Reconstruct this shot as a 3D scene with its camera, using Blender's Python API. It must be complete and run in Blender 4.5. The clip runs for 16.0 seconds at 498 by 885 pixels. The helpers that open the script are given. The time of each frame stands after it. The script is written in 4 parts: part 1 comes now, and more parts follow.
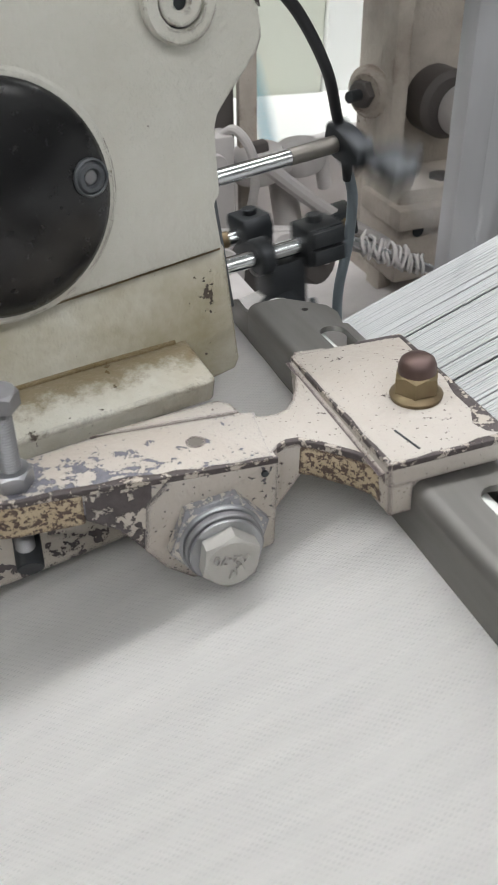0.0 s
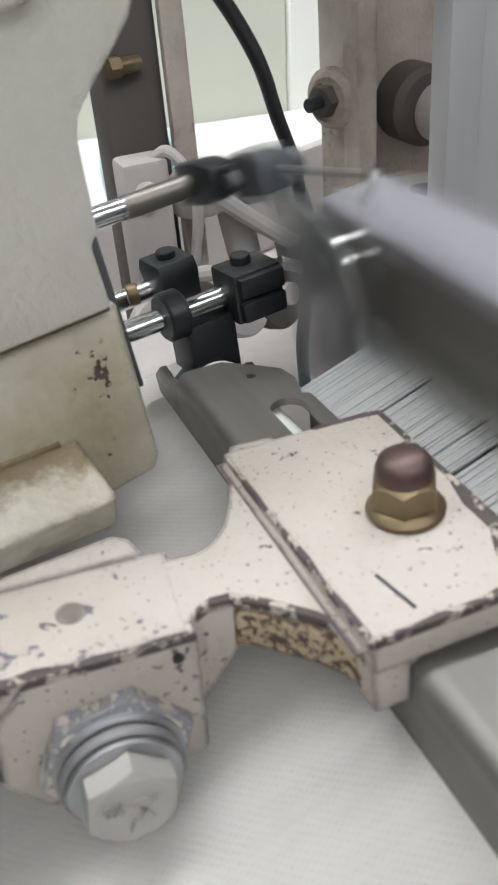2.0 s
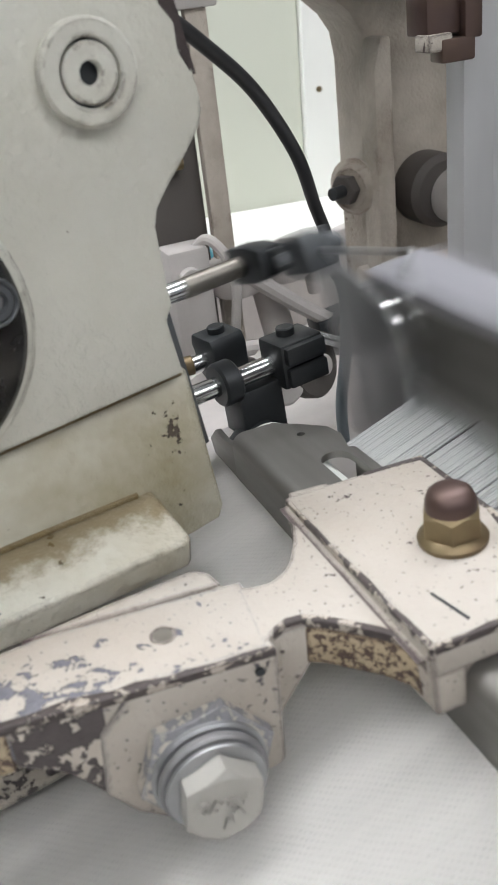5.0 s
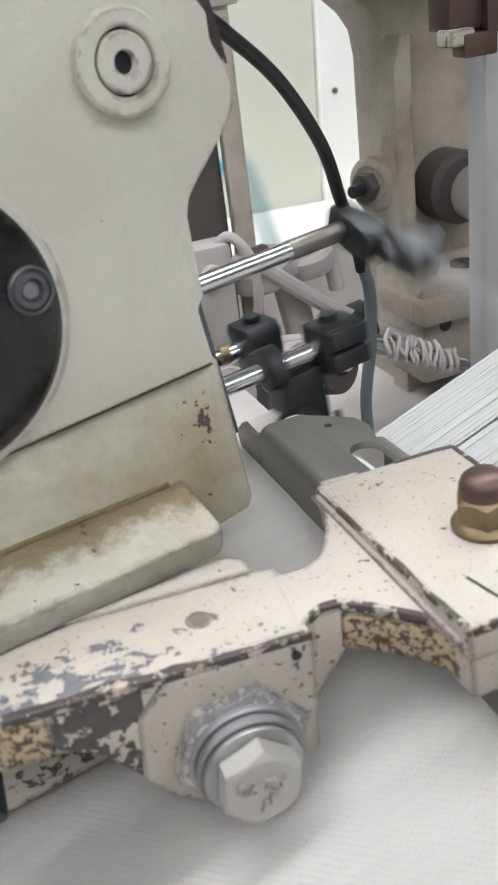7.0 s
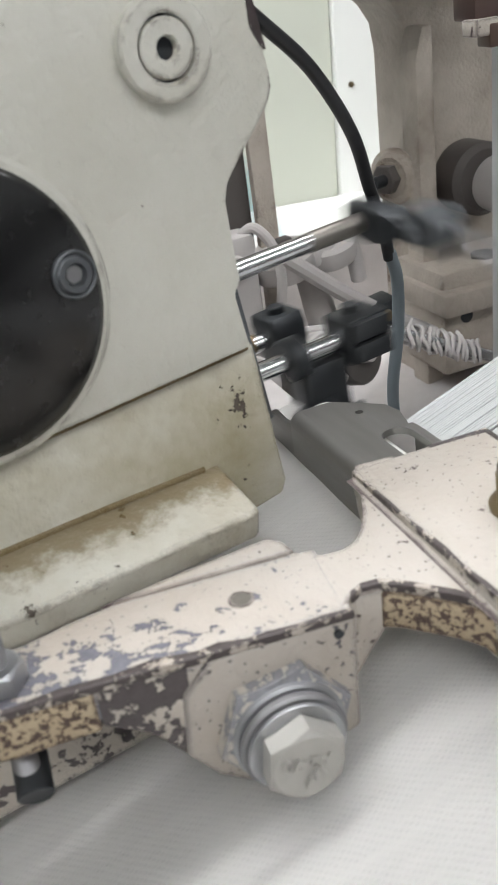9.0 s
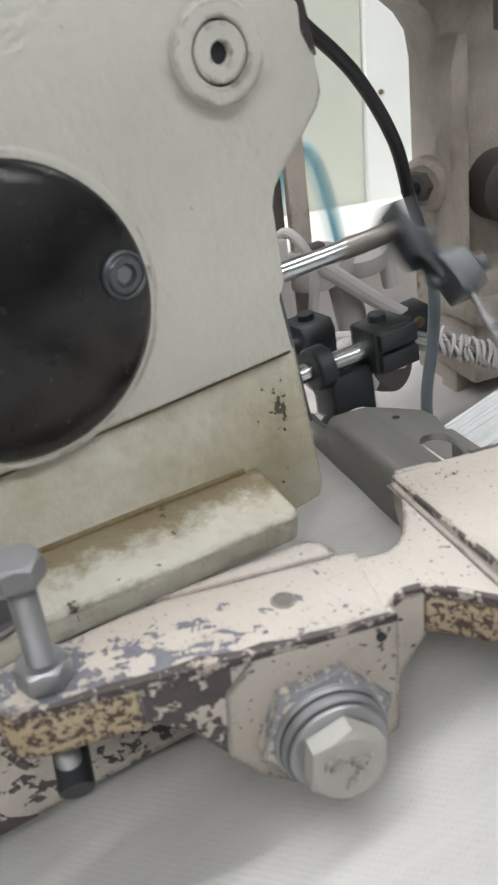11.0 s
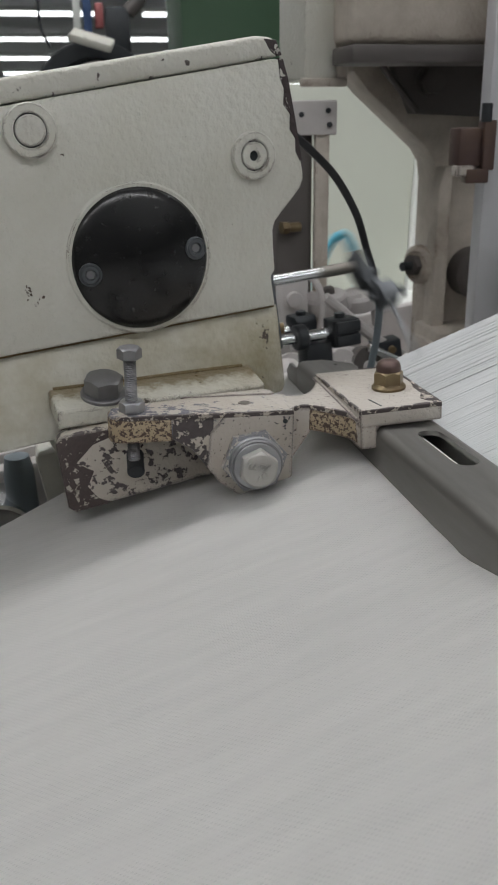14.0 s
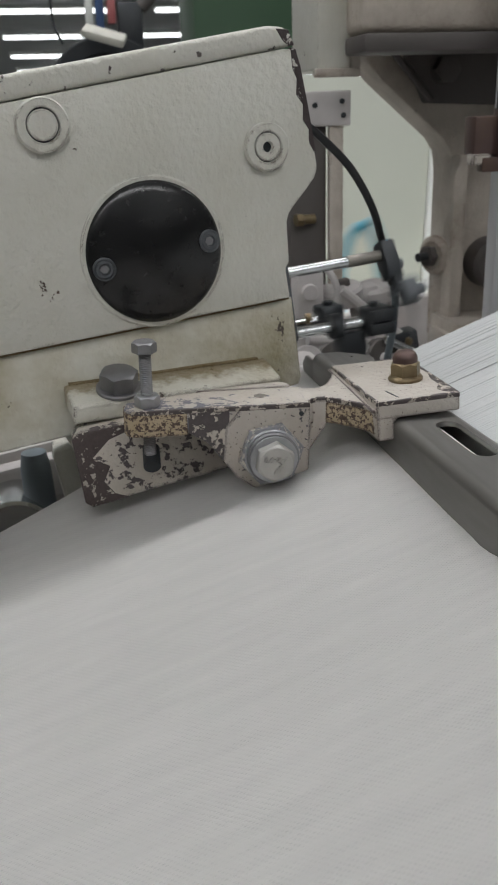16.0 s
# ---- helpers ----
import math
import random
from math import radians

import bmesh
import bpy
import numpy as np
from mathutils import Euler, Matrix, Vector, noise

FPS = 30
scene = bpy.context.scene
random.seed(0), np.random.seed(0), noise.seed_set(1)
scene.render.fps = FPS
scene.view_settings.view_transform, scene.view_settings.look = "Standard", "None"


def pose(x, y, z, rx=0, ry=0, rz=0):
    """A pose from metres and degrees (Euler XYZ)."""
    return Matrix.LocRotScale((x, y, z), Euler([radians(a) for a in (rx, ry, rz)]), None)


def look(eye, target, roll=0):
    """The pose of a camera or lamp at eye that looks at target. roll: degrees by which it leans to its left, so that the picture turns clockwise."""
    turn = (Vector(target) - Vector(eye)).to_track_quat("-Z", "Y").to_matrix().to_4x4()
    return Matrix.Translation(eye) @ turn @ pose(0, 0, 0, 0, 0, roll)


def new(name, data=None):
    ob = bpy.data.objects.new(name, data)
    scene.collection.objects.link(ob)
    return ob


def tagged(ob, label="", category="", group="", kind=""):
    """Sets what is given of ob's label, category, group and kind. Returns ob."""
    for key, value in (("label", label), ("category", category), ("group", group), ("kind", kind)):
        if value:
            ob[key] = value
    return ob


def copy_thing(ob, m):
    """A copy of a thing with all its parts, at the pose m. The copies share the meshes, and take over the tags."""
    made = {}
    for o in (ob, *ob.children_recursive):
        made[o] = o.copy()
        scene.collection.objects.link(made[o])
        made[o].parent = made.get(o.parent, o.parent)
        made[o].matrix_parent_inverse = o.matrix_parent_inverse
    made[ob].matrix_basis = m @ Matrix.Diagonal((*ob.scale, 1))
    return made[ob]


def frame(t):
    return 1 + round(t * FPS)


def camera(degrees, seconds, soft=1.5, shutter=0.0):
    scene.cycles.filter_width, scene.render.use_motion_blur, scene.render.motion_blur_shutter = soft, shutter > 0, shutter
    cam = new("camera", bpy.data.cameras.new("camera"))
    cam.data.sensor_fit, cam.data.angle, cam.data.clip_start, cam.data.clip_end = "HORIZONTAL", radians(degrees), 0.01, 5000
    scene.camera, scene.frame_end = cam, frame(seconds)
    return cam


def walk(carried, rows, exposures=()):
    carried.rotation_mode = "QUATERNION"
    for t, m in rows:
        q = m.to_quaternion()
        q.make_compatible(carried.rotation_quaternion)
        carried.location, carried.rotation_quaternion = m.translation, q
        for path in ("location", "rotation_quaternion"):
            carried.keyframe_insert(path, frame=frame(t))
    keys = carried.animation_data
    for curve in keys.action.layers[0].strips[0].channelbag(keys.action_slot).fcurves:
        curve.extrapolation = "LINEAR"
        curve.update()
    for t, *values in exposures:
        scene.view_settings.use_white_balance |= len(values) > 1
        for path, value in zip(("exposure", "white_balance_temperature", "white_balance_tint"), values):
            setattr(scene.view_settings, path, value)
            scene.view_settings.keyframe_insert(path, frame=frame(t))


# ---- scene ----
cam = camera(31.47, 16.0, 1.5, 0.4)
cam.data.dof.use_dof, cam.data.dof.focus_distance, cam.data.dof.aperture_fstop = True, 0.28, 50.0
PATH = [
    (0, (-0.0870, -0.1506, 1.1116), (0.4788, 1.4634, 0.0749), -2.41),
    (0.5, (-0.0837, -0.1501, 1.1090), (0.4749, 1.4714, 0.0800), -2.85),
    (1, (-0.0683, -0.1273, 1.1023), (0.4770, 1.5091, 0.0901), -4.52),
    (1.5, (-0.0492, -0.0923, 1.0891), (0.4962, 1.5538, 0.0926), -6.07),
    (2, (-0.0443, -0.0860, 1.0891), (0.5234, 1.5636, 0.1111), -6.69),
    (2.5, (-0.0482, -0.0895, 1.0895), (0.5361, 1.5666, 0.1326), -7.28),
    (3, (-0.0488, -0.0901, 1.0891), (0.5389, 1.5828, 0.1638), -7.33),
    (3.5, (-0.0580, -0.1010, 1.0951), (0.5285, 1.5974, 0.2167), -7.70),
    (6, (-0.0619, -0.1039, 1.0918), (0.5011, 1.6410, 0.2929), -9.13),
    (6.5, (-0.0642, -0.1038, 1.0912), (0.4924, 1.6451, 0.2964), -9.27),
    (7, (-0.0649, -0.1041, 1.0912), (0.4863, 1.6471, 0.2977), -9.29),
    (7.5, (-0.0664, -0.1045, 1.0908), (0.4769, 1.6497, 0.2988), -9.44),
    (8, (-0.0680, -0.1045, 1.0905), (0.4706, 1.6508, 0.2974), -9.50),
    (10.5, (-0.0749, -0.1046, 1.0896), (0.4339, 1.6601, 0.2978), -9.68),
    (11, (-0.0769, -0.1039, 1.0905), (0.4195, 1.6708, 0.3133), -9.04),
    (11.5, (-0.0946, -0.1153, 1.1047), (0.3788, 1.6882, 0.3814), -7.90),
    (12, (-0.0989, -0.1806, 1.1076), (0.3399, 1.6604, 0.4608), -6.56),
    (12.5, (-0.0921, -0.2348, 1.0929), (0.3260, 1.6263, 0.4916), -4.82),
    (13, (-0.1052, -0.2884, 1.0842), (0.3107, 1.5804, 0.5055), -3.05),
    (13.5, (-0.1039, -0.3028, 1.0833), (0.2989, 1.5729, 0.5181), -2.13),
    (14, (-0.1060, -0.3031, 1.0825), (0.2871, 1.5756, 0.5206), -1.71),
    (14.5, (-0.1043, -0.3029, 1.0824), (0.2743, 1.5788, 0.5202), -1.86),
    (15, (-0.1060, -0.3032, 1.0822), (0.2643, 1.5797, 0.5187), -2.04),
    (15.5, (-0.1060, -0.3028, 1.0823), (0.2533, 1.5806, 0.5134), -2.37),
    (16, (-0.1054, -0.3018, 1.0814), (0.2487, 1.5818, 0.5098), -2.65),
]

# the loom stands a little tilted in the hall
LOOM = Matrix.Translation((0, 0, 1)) @ pose(0, 0, 0, 4, -9.3, 0) @ Matrix.Translation((0, 0, -1))
walk(cam, [(t, look(eye, target, roll)) for t, eye, target, roll in PATH],
     [(0.0, -0.22), (1.0, -0.32), (2.5, -0.1), (3.0, -0.15), (6.0, -0.02), (8.0, 0.0), (11.0, -0.1), (12.0, -0.38), (13.0, -0.82), (16.0, -0.76)])
BED = LOOM @ Matrix.Translation((0, 0, 1))

# ---- world and light ----
world = bpy.data.worlds.new("hall_air")
scene.world = world
world.use_nodes = True
bg = world.node_tree.nodes["Background"]
bg.inputs[0].default_value = (0.92, 0.96, 1.0, 1)
bg.inputs[1].default_value = 0.35


def lamp(name, place, aim, sx, sy, watts, color=(0.98, 0.98, 0.995)):
    data = bpy.data.lights.new(name, "AREA")
    data.shape, data.size, data.size_y, data.energy, data.color = "RECTANGLE", sx, sy, watts, color
    ob = new(name, data)
    ob.matrix_world = look(place, aim)
    return ob


# tube row over the loom; over the weaver's place, an added unseen front fill
lamp("ceiling_lamp", (0.1, 0.42, 3.12), (0.1, 0.3, 1.0), 4.5, 0.18, 84)
lamp("ceiling_lamp", (-0.2, -2.0, 3.12), (0.0, -0.4, 1.0), 5.0, 0.18, 68)


# ---- materials ----
def nodes_of(name):
    m = bpy.data.materials.new(name)
    m.use_nodes = True
    nt = m.node_tree
    return m, nt, nt.nodes["Principled BSDF"]


def add(nt, kind, **kw):
    n = nt.nodes.new(kind)
    for k, v in kw.items():
        n.inputs[k.replace("_", " ")].default_value = v
    return n


def coords(nt, sx=1, sy=1, sz=1):
    tc = nt.nodes.new("ShaderNodeTexCoord")
    mp = nt.nodes.new("ShaderNodeMapping")
    mp.inputs["Scale"].default_value = (sx, sy, sz)
    nt.links.new(tc.outputs["Object"], mp.inputs["Vector"])
    return mp.outputs["Vector"]


def noise_tex(nt, vec, scale, detail=4, rough=0.6):
    n = add(nt, "ShaderNodeTexNoise", Scale=scale, Detail=detail, Roughness=rough)
    nt.links.new(vec, n.inputs["Vector"])
    return n.outputs["Fac"]


def ramp(nt, fac, stops):
    r = nt.nodes.new("ShaderNodeValToRGB")
    while len(r.color_ramp.elements) < len(stops):
        r.color_ramp.elements.new(0.5)
    for e, (p, c) in zip(r.color_ramp.elements, stops):
        e.position = p
        e.color = (*c, 1) if not isinstance(c, (int, float)) else (c, c, c, 1)
    nt.links.new(fac, r.inputs["Fac"])
    return r.outputs["Color"]


def mix(nt, fac, a, b):
    n = nt.nodes.new("ShaderNodeMix")
    n.data_type = "RGBA"
    for sock, v in ((n.inputs[0], fac), (n.inputs[6], a), (n.inputs[7], b)):
        if isinstance(v, (int, float)):
            sock.default_value = v
        elif isinstance(v, tuple):
            sock.default_value = (*v, 1)
        else:
            nt.links.new(v, sock)
    return n.outputs[2]


def math_node(nt, op, a, b=0.0):
    n = nt.nodes.new("ShaderNodeMath")
    n.operation = op
    for s, v in zip(n.inputs, (a, b)):
        if isinstance(v, (int, float)):
            s.default_value = v
        else:
            nt.links.new(v, s)
    return n.outputs[0]


def bump(nt, bs, height, strength, dist=0.001):
    b = add(nt, "ShaderNodeBump", Strength=strength, Distance=dist)
    nt.links.new(height, b.inputs["Height"])
    nt.links.new(b.outputs["Normal"], bs.inputs["Normal"])


def edge_mask(nt, radius):
    """1 where a worn edge turns, 0 on flat faces."""
    bv = nt.nodes.new("ShaderNodeBevel")
    bv.samples = 4
    bv.inputs["Radius"].default_value = radius
    geo = nt.nodes.new("ShaderNodeNewGeometry")
    dot = nt.nodes.new("ShaderNodeVectorMath")
    dot.operation = "DOT_PRODUCT"
    nt.links.new(bv.outputs["Normal"], dot.inputs[0])
    nt.links.new(geo.outputs["Normal"], dot.inputs[1])
    return ramp(nt, dot.outputs["Value"], [(0.80, 1.0), (0.985, 0.0)])


def paint(name, base, under, chip_level, edge=0.0012, edge_gain=0.3, rough=0.45, stain=(0.45, 0.36, 0.2), stain_amt=0.25, orange=0.25, big=55.0, fine=380.0, speck=None):
    """Old machine enamel: chipped at edges and in patches, soiled, slightly pebbled."""
    m, nt, bs = nodes_of(name)
    v = coords(nt)
    n1 = noise_tex(nt, v, big, 5, 0.62)
    n2 = noise_tex(nt, v, fine, 3, 0.6)
    wear = math_node(nt, "ADD", math_node(nt, "MULTIPLY", n1, 0.7), math_node(nt, "MULTIPLY", n2, 0.3))
    if edge_gain:
        wear = math_node(nt, "ADD", wear, math_node(nt, "MULTIPLY", edge_mask(nt, edge), edge_gain))
    chip = ramp(nt, wear, [(chip_level, 0.0), (chip_level + 0.012, 1.0)])
    if speck:
        vo = add(nt, "ShaderNodeTexNoise", Scale=900.0, Detail=1.0)
        nt.links.new(v, vo.inputs["Vector"])
        chip = math_node(nt, "MAXIMUM", chip, ramp(nt, vo.outputs["Fac"], [(speck, 0.0), (speck + 0.02, 0.8)]))
    dirt = ramp(nt, noise_tex(nt, v, 18.0, 5, 0.65), [(0.42, 0.0), (0.75, 1.0)])
    shade = noise_tex(nt, v, 130.0, 4, 0.6)
    col = mix(nt, math_node(nt, "MULTIPLY", dirt, stain_amt), base, stain)
    col = mix(nt, math_node(nt, "MULTIPLY", shade, 0.18), col, tuple(c * 0.75 for c in base))
    bare = mix(nt, n2, under, tuple(c * 2.2 for c in under))
    nt.links.new(mix(nt, chip, col, bare), bs.inputs["Base Color"])
    nt.links.new(math_node(nt, "ADD", math_node(nt, "MULTIPLY", shade, 0.25), rough - 0.1), bs.inputs["Roughness"])
    lumps = math_node(nt, "ADD", math_node(nt, "MULTIPLY", noise_tex(nt, v, 520.0, 2, 0.5), 0.5), noise_tex(nt, v, 300.0, 3, 0.5))
    h = math_node(nt, "SUBTRACT", math_node(nt, "MULTIPLY", lumps, orange), math_node(nt, "MULTIPLY", chip, 0.5))
    bump(nt, bs, h, 0.8, 0.0022)
    return m


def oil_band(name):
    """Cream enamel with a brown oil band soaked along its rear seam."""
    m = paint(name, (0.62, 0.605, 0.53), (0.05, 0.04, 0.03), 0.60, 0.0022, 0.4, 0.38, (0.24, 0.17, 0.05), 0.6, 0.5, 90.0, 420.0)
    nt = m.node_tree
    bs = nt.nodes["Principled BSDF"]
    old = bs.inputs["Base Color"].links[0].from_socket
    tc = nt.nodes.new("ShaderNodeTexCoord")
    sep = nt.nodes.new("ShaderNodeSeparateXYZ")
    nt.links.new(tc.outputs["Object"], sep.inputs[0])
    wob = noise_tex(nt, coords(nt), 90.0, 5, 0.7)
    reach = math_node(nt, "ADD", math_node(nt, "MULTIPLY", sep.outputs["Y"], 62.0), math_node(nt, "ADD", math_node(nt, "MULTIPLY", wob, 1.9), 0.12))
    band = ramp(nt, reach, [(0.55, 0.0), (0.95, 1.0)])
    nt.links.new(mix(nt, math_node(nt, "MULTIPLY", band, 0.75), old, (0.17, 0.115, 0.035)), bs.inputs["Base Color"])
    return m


def metal(name, base, rough, metallic=1.0, stain=(0.12, 0.1, 0.08), amt=0.3, sx=1, sy=1, sz=1, bmp=0.1, scale=160.0):
    m, nt, bs = nodes_of(name)
    v = coords(nt, sx, sy, sz)
    a = noise_tex(nt, v, scale, 5, 0.65)
    b = noise_tex(nt, v, scale * 0.2, 4, 0.6)
    col = mix(nt, math_node(nt, "MULTIPLY", ramp(nt, b, [(0.4, 0.0), (0.7, 1.0)]), amt), base, stain)
    col = mix(nt, math_node(nt, "MULTIPLY", a, 0.3), col, tuple(c * 0.6 for c in base))
    nt.links.new(col, bs.inputs["Base Color"])
    bs.inputs["Metallic"].default_value = metallic
    nt.links.new(math_node(nt, "ADD", math_node(nt, "MULTIPLY", a, 0.25), rough - 0.1), bs.inputs["Roughness"])
    bump(nt, bs, a, bmp, 0.0005)
    return m


CREAM = paint("cream_enamel", (0.62, 0.61, 0.55), (0.05, 0.035, 0.025), 0.645, 0.0022, 0.16, 0.36, (0.27, 0.23, 0.1), 0.22, 0.45)
TOPPAINT = paint("rubbed_cream_enamel", (0.62, 0.61, 0.55), (0.06, 0.05, 0.045), 0.61, 0.002, 0.06, 0.4, (0.3, 0.25, 0.14), 0.25, 0.5, 130.0, 600.0)
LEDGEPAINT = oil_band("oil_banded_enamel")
OILY = paint("oil_stained_cream_enamel", (0.62, 0.605, 0.53), (0.05, 0.04, 0.03), 0.655, 0.0022, 0.25, 0.38, (0.24, 0.185, 0.05), 0.8, 0.4, 60.0, 420.0)
ARM = paint("chipped_beige_enamel", (0.475, 0.44, 0.395), (0.06, 0.045, 0.045), 0.615, 0.0020, 0.55, 0.5, (0.30, 0.2, 0.1), 0.3, 0.35, 110.0, 520.0, 0.695)
PADPAINT = paint("pad_beige_enamel", (0.475, 0.44, 0.395), (0.06, 0.055, 0.06), 0.612, 0.0022, 0.35, 0.5, (0.30, 0.2, 0.1), 0.3, 0.35, 140.0, 560.0, 0.70)


def rubbed_bar():
    """Beige enamel rubbed through where tools and lint wear the free end of the bar."""
    m = paint("rubbed_bar_enamel", (0.475, 0.44, 0.395), (0.09, 0.09, 0.105), 0.60, 0.0022, 0.4, 0.5, (0.30, 0.2, 0.1), 0.3, 0.35, 150.0, 620.0, 0.70)
    nt = m.node_tree
    sep = nt.nodes.new("ShaderNodeSeparateXYZ")
    tc = nt.nodes.new("ShaderNodeTexCoord")
    nt.links.new(tc.outputs["Object"], sep.inputs[0])
    near_end = ramp(nt, math_node(nt, "MULTIPLY", sep.outputs["X"], -20.0), [(0.25, 0.0), (0.75, 1.0)])
    near_front = ramp(nt, math_node(nt, "MULTIPLY", sep.outputs["Y"], 50.0), [(0.25, 1.0), (0.85, 0.25)])
    gain = math_node(nt, "MULTIPLY", math_node(nt, "MULTIPLY", near_end, near_front), 0.1)
    for link in list(nt.links):
        if link.to_node.type == "VALTORGB" and link.from_node.type == "MATH" and abs(link.to_node.color_ramp.elements[0].position - 0.60) < 1e-4:
            src, dst = link.from_socket, link.to_socket
            nt.links.new(math_node(nt, "ADD", src, gain), dst)
            break
    return m


WORN = rubbed_bar()
BAREEDGE = paint("bare_block_edge", (0.5, 0.45, 0.39), (0.045, 0.037, 0.036), 0.465, 0.001, 0.1, 0.5, (0.2, 0.12, 0.06), 0.4, 0.3, 160.0, 700.0)
LEVER = paint("half_bare_enamel", (0.58, 0.535, 0.47), (0.06, 0.05, 0.05), 0.535, 0.004, 0.2, 0.5, (0.25, 0.18, 0.12), 0.3, 0.3, 190.0, 480.0)
DARKBARE = paint("bare_brown_iron", (0.5, 0.46, 0.4), (0.045, 0.034, 0.032), 0.425, 0.001, 0.05, 0.5, (0.2, 0.14, 0.1), 0.3, 0.3, 130.0, 560.0)
WEBPAINT = paint("bare_web_enamel", (0.56, 0.51, 0.45), (0.05, 0.042, 0.042), 0.455, 0.003, 0.1, 0.5, (0.25, 0.18, 0.12), 0.3, 0.3, 120.0, 520.0)
RUSTY = paint("rusty_cast_enamel", (0.50, 0.41, 0.28), (0.06, 0.04, 0.03), 0.512, 0.002, 0.3, 0.6, (0.26, 0.15, 0.05), 0.5, 0.6, 620.0, 1600.0)
DIRTY = paint("dirty_frame_enamel", (0.50, 0.45, 0.39), (0.1, 0.075, 0.06), 0.64, 0.006, 0.1, 0.6, (0.14, 0.1, 0.07), 0.65, 0.4, 14.0, 90.0)
EDGE = paint("bare_edge_enamel", (0.62, 0.61, 0.55), (0.03, 0.022, 0.022), 0.47, 0.001, 0.1, 0.5, (0.2, 0.15, 0.08), 0.3, 0.4, 120.0, 500.0)
BLACK = metal("black_cover", (0.006, 0.006, 0.0063), 0.22, 0.0, (0.018, 0.018, 0.018), 0.8, bmp=0.06, scale=260.0)
CHANNEL = metal("worn_grey_steel", (0.27, 0.262, 0.25), 0.42, 0.75, (0.09, 0.08, 0.065), 0.6, 1, 0.15, 1, 0.08)
ZINC = metal("zinc_plate", (0.42, 0.43, 0.445), 0.36, 0.9, (0.2, 0.19, 0.19), 0.4)
DULL = metal("dull_bolt_steel", (0.3, 0.3, 0.31), 0.5, 0.8, (0.12, 0.1, 0.1), 0.5)
BRASS = metal("yellow_passivated_steel", (0.27, 0.215, 0.125), 0.4, 0.75, (0.1, 0.06, 0.035), 0.8)
RUSTNUT = metal("brown_oxide_steel", (0.12, 0.08, 0.075), 0.4, 0.6, (0.2, 0.13, 0.06), 0.4)
CHROME = metal("chrome_rod", (0.75, 0.76, 0.77), 0.16, 1.0, (0.25, 0.24, 0.22), 0.25, 0.15, 1, 1, 0.03, 300.0)
OILED = metal("soiled_rod", (0.32, 0.3, 0.27), 0.4, 0.9, (0.12, 0.11, 0.1), 0.5)
IRON = metal("blued_iron", (0.045, 0.05, 0.055), 0.42, 0.6, (0.09, 0.09, 0.09), 0.4)
GREYIRON = metal("grey_clamp", (0.13, 0.14, 0.15), 0.45, 0.6, (0.06, 0.06, 0.06), 0.4)
HEXFACE = metal("bolt_head_face", (0.5, 0.49, 0.46), 0.45, 0.6, (0.4, 0.38, 0.34), 0.6, bmp=0.35)
NUTPAINT = paint("half_painted_nut", (0.58, 0.54, 0.48), (0.16, 0.16, 0.17), 0.5, 0.002, 0.25, 0.45, (0.3, 0.25, 0.2), 0.3, 0.3, 130.0, 520.0)


def plain(name, base, rough=0.5, amt=0.2, scale=30.0, metallic=0.0, bmp=0.1):
    m, nt, bs = nodes_of(name)
    v = coords(nt)
    a = noise_tex(nt, v, scale, 5, 0.65)
    nt.links.new(mix(nt, math_node(nt, "MULTIPLY", a, amt), base, tuple(c * 0.5 for c in base)), bs.inputs["Base Color"])
    bs.inputs["Roughness"].default_value = rough
    bs.inputs["Metallic"].default_value = metallic
    bump(nt, bs, a, bmp, 0.001)
    return m


UPRIGHT = metal("brushed_upright", (0.6, 0.6, 0.615), 0.5, 0.4, (0.3, 0.28, 0.28), 0.5, 1, 1, 0.1, 0.08, 60.0)
RUBBER = plain("black_cable", (0.012, 0.012, 0.013), 0.35)
GREYHOSE = plain("grey_hose", (0.16, 0.19, 0.21), 0.4)
BLUE = plain("blue_hose", (0.12, 0.5, 0.66), 0.35, 0.15)
WHITE = plain("white_plastic", (0.78, 0.8, 0.76), 0.4, 0.1)
WALLPAINT = plain("pale_green_wall", (0.58, 0.6, 0.52), 0.6, 0.12, 3.0)
WHITEPAINT = plain("white_panel", (0.78, 0.79, 0.76), 0.5, 0.1, 3.0)
HALLWALL = plain("grey_hall_wall", (0.62, 0.63, 0.62), 0.7, 0.2, 2.0)
CEILING = plain("hall_ceiling", (0.74, 0.75, 0.75), 0.7, 0.15, 2.0)
GREEN = plain("green_column", (0.1, 0.2, 0.11), 0.5, 0.2, 4.0)
FLOORMAT = plain("grey_floor", (0.3, 0.3, 0.29), 0.5, 0.4, 6.0)
LINTY = plain("lint_dusted_metal", (0.58, 0.55, 0.535), 0.7, 0.5, 60.0, 0.1, 0.3)
LINTDARK = plain("lint_dusted_iron", (0.11, 0.098, 0.092), 0.6, 0.5, 60.0, 0.2, 0.3)
GROOVEBROWN = plain("brown_groove_line", (0.16, 0.11, 0.045), 0.45, 0.5, 300.0)
SLEYTOP = plain("pale_grey_strip", (0.3, 0.3, 0.33), 0.5, 0.3, 40.0)
RED = plain("red_plastic", (0.34, 0.1, 0.1), 0.5)
YARN = plain("white_yarn", (0.52, 0.53, 0.53), 0.8, 0.3, 900.0)


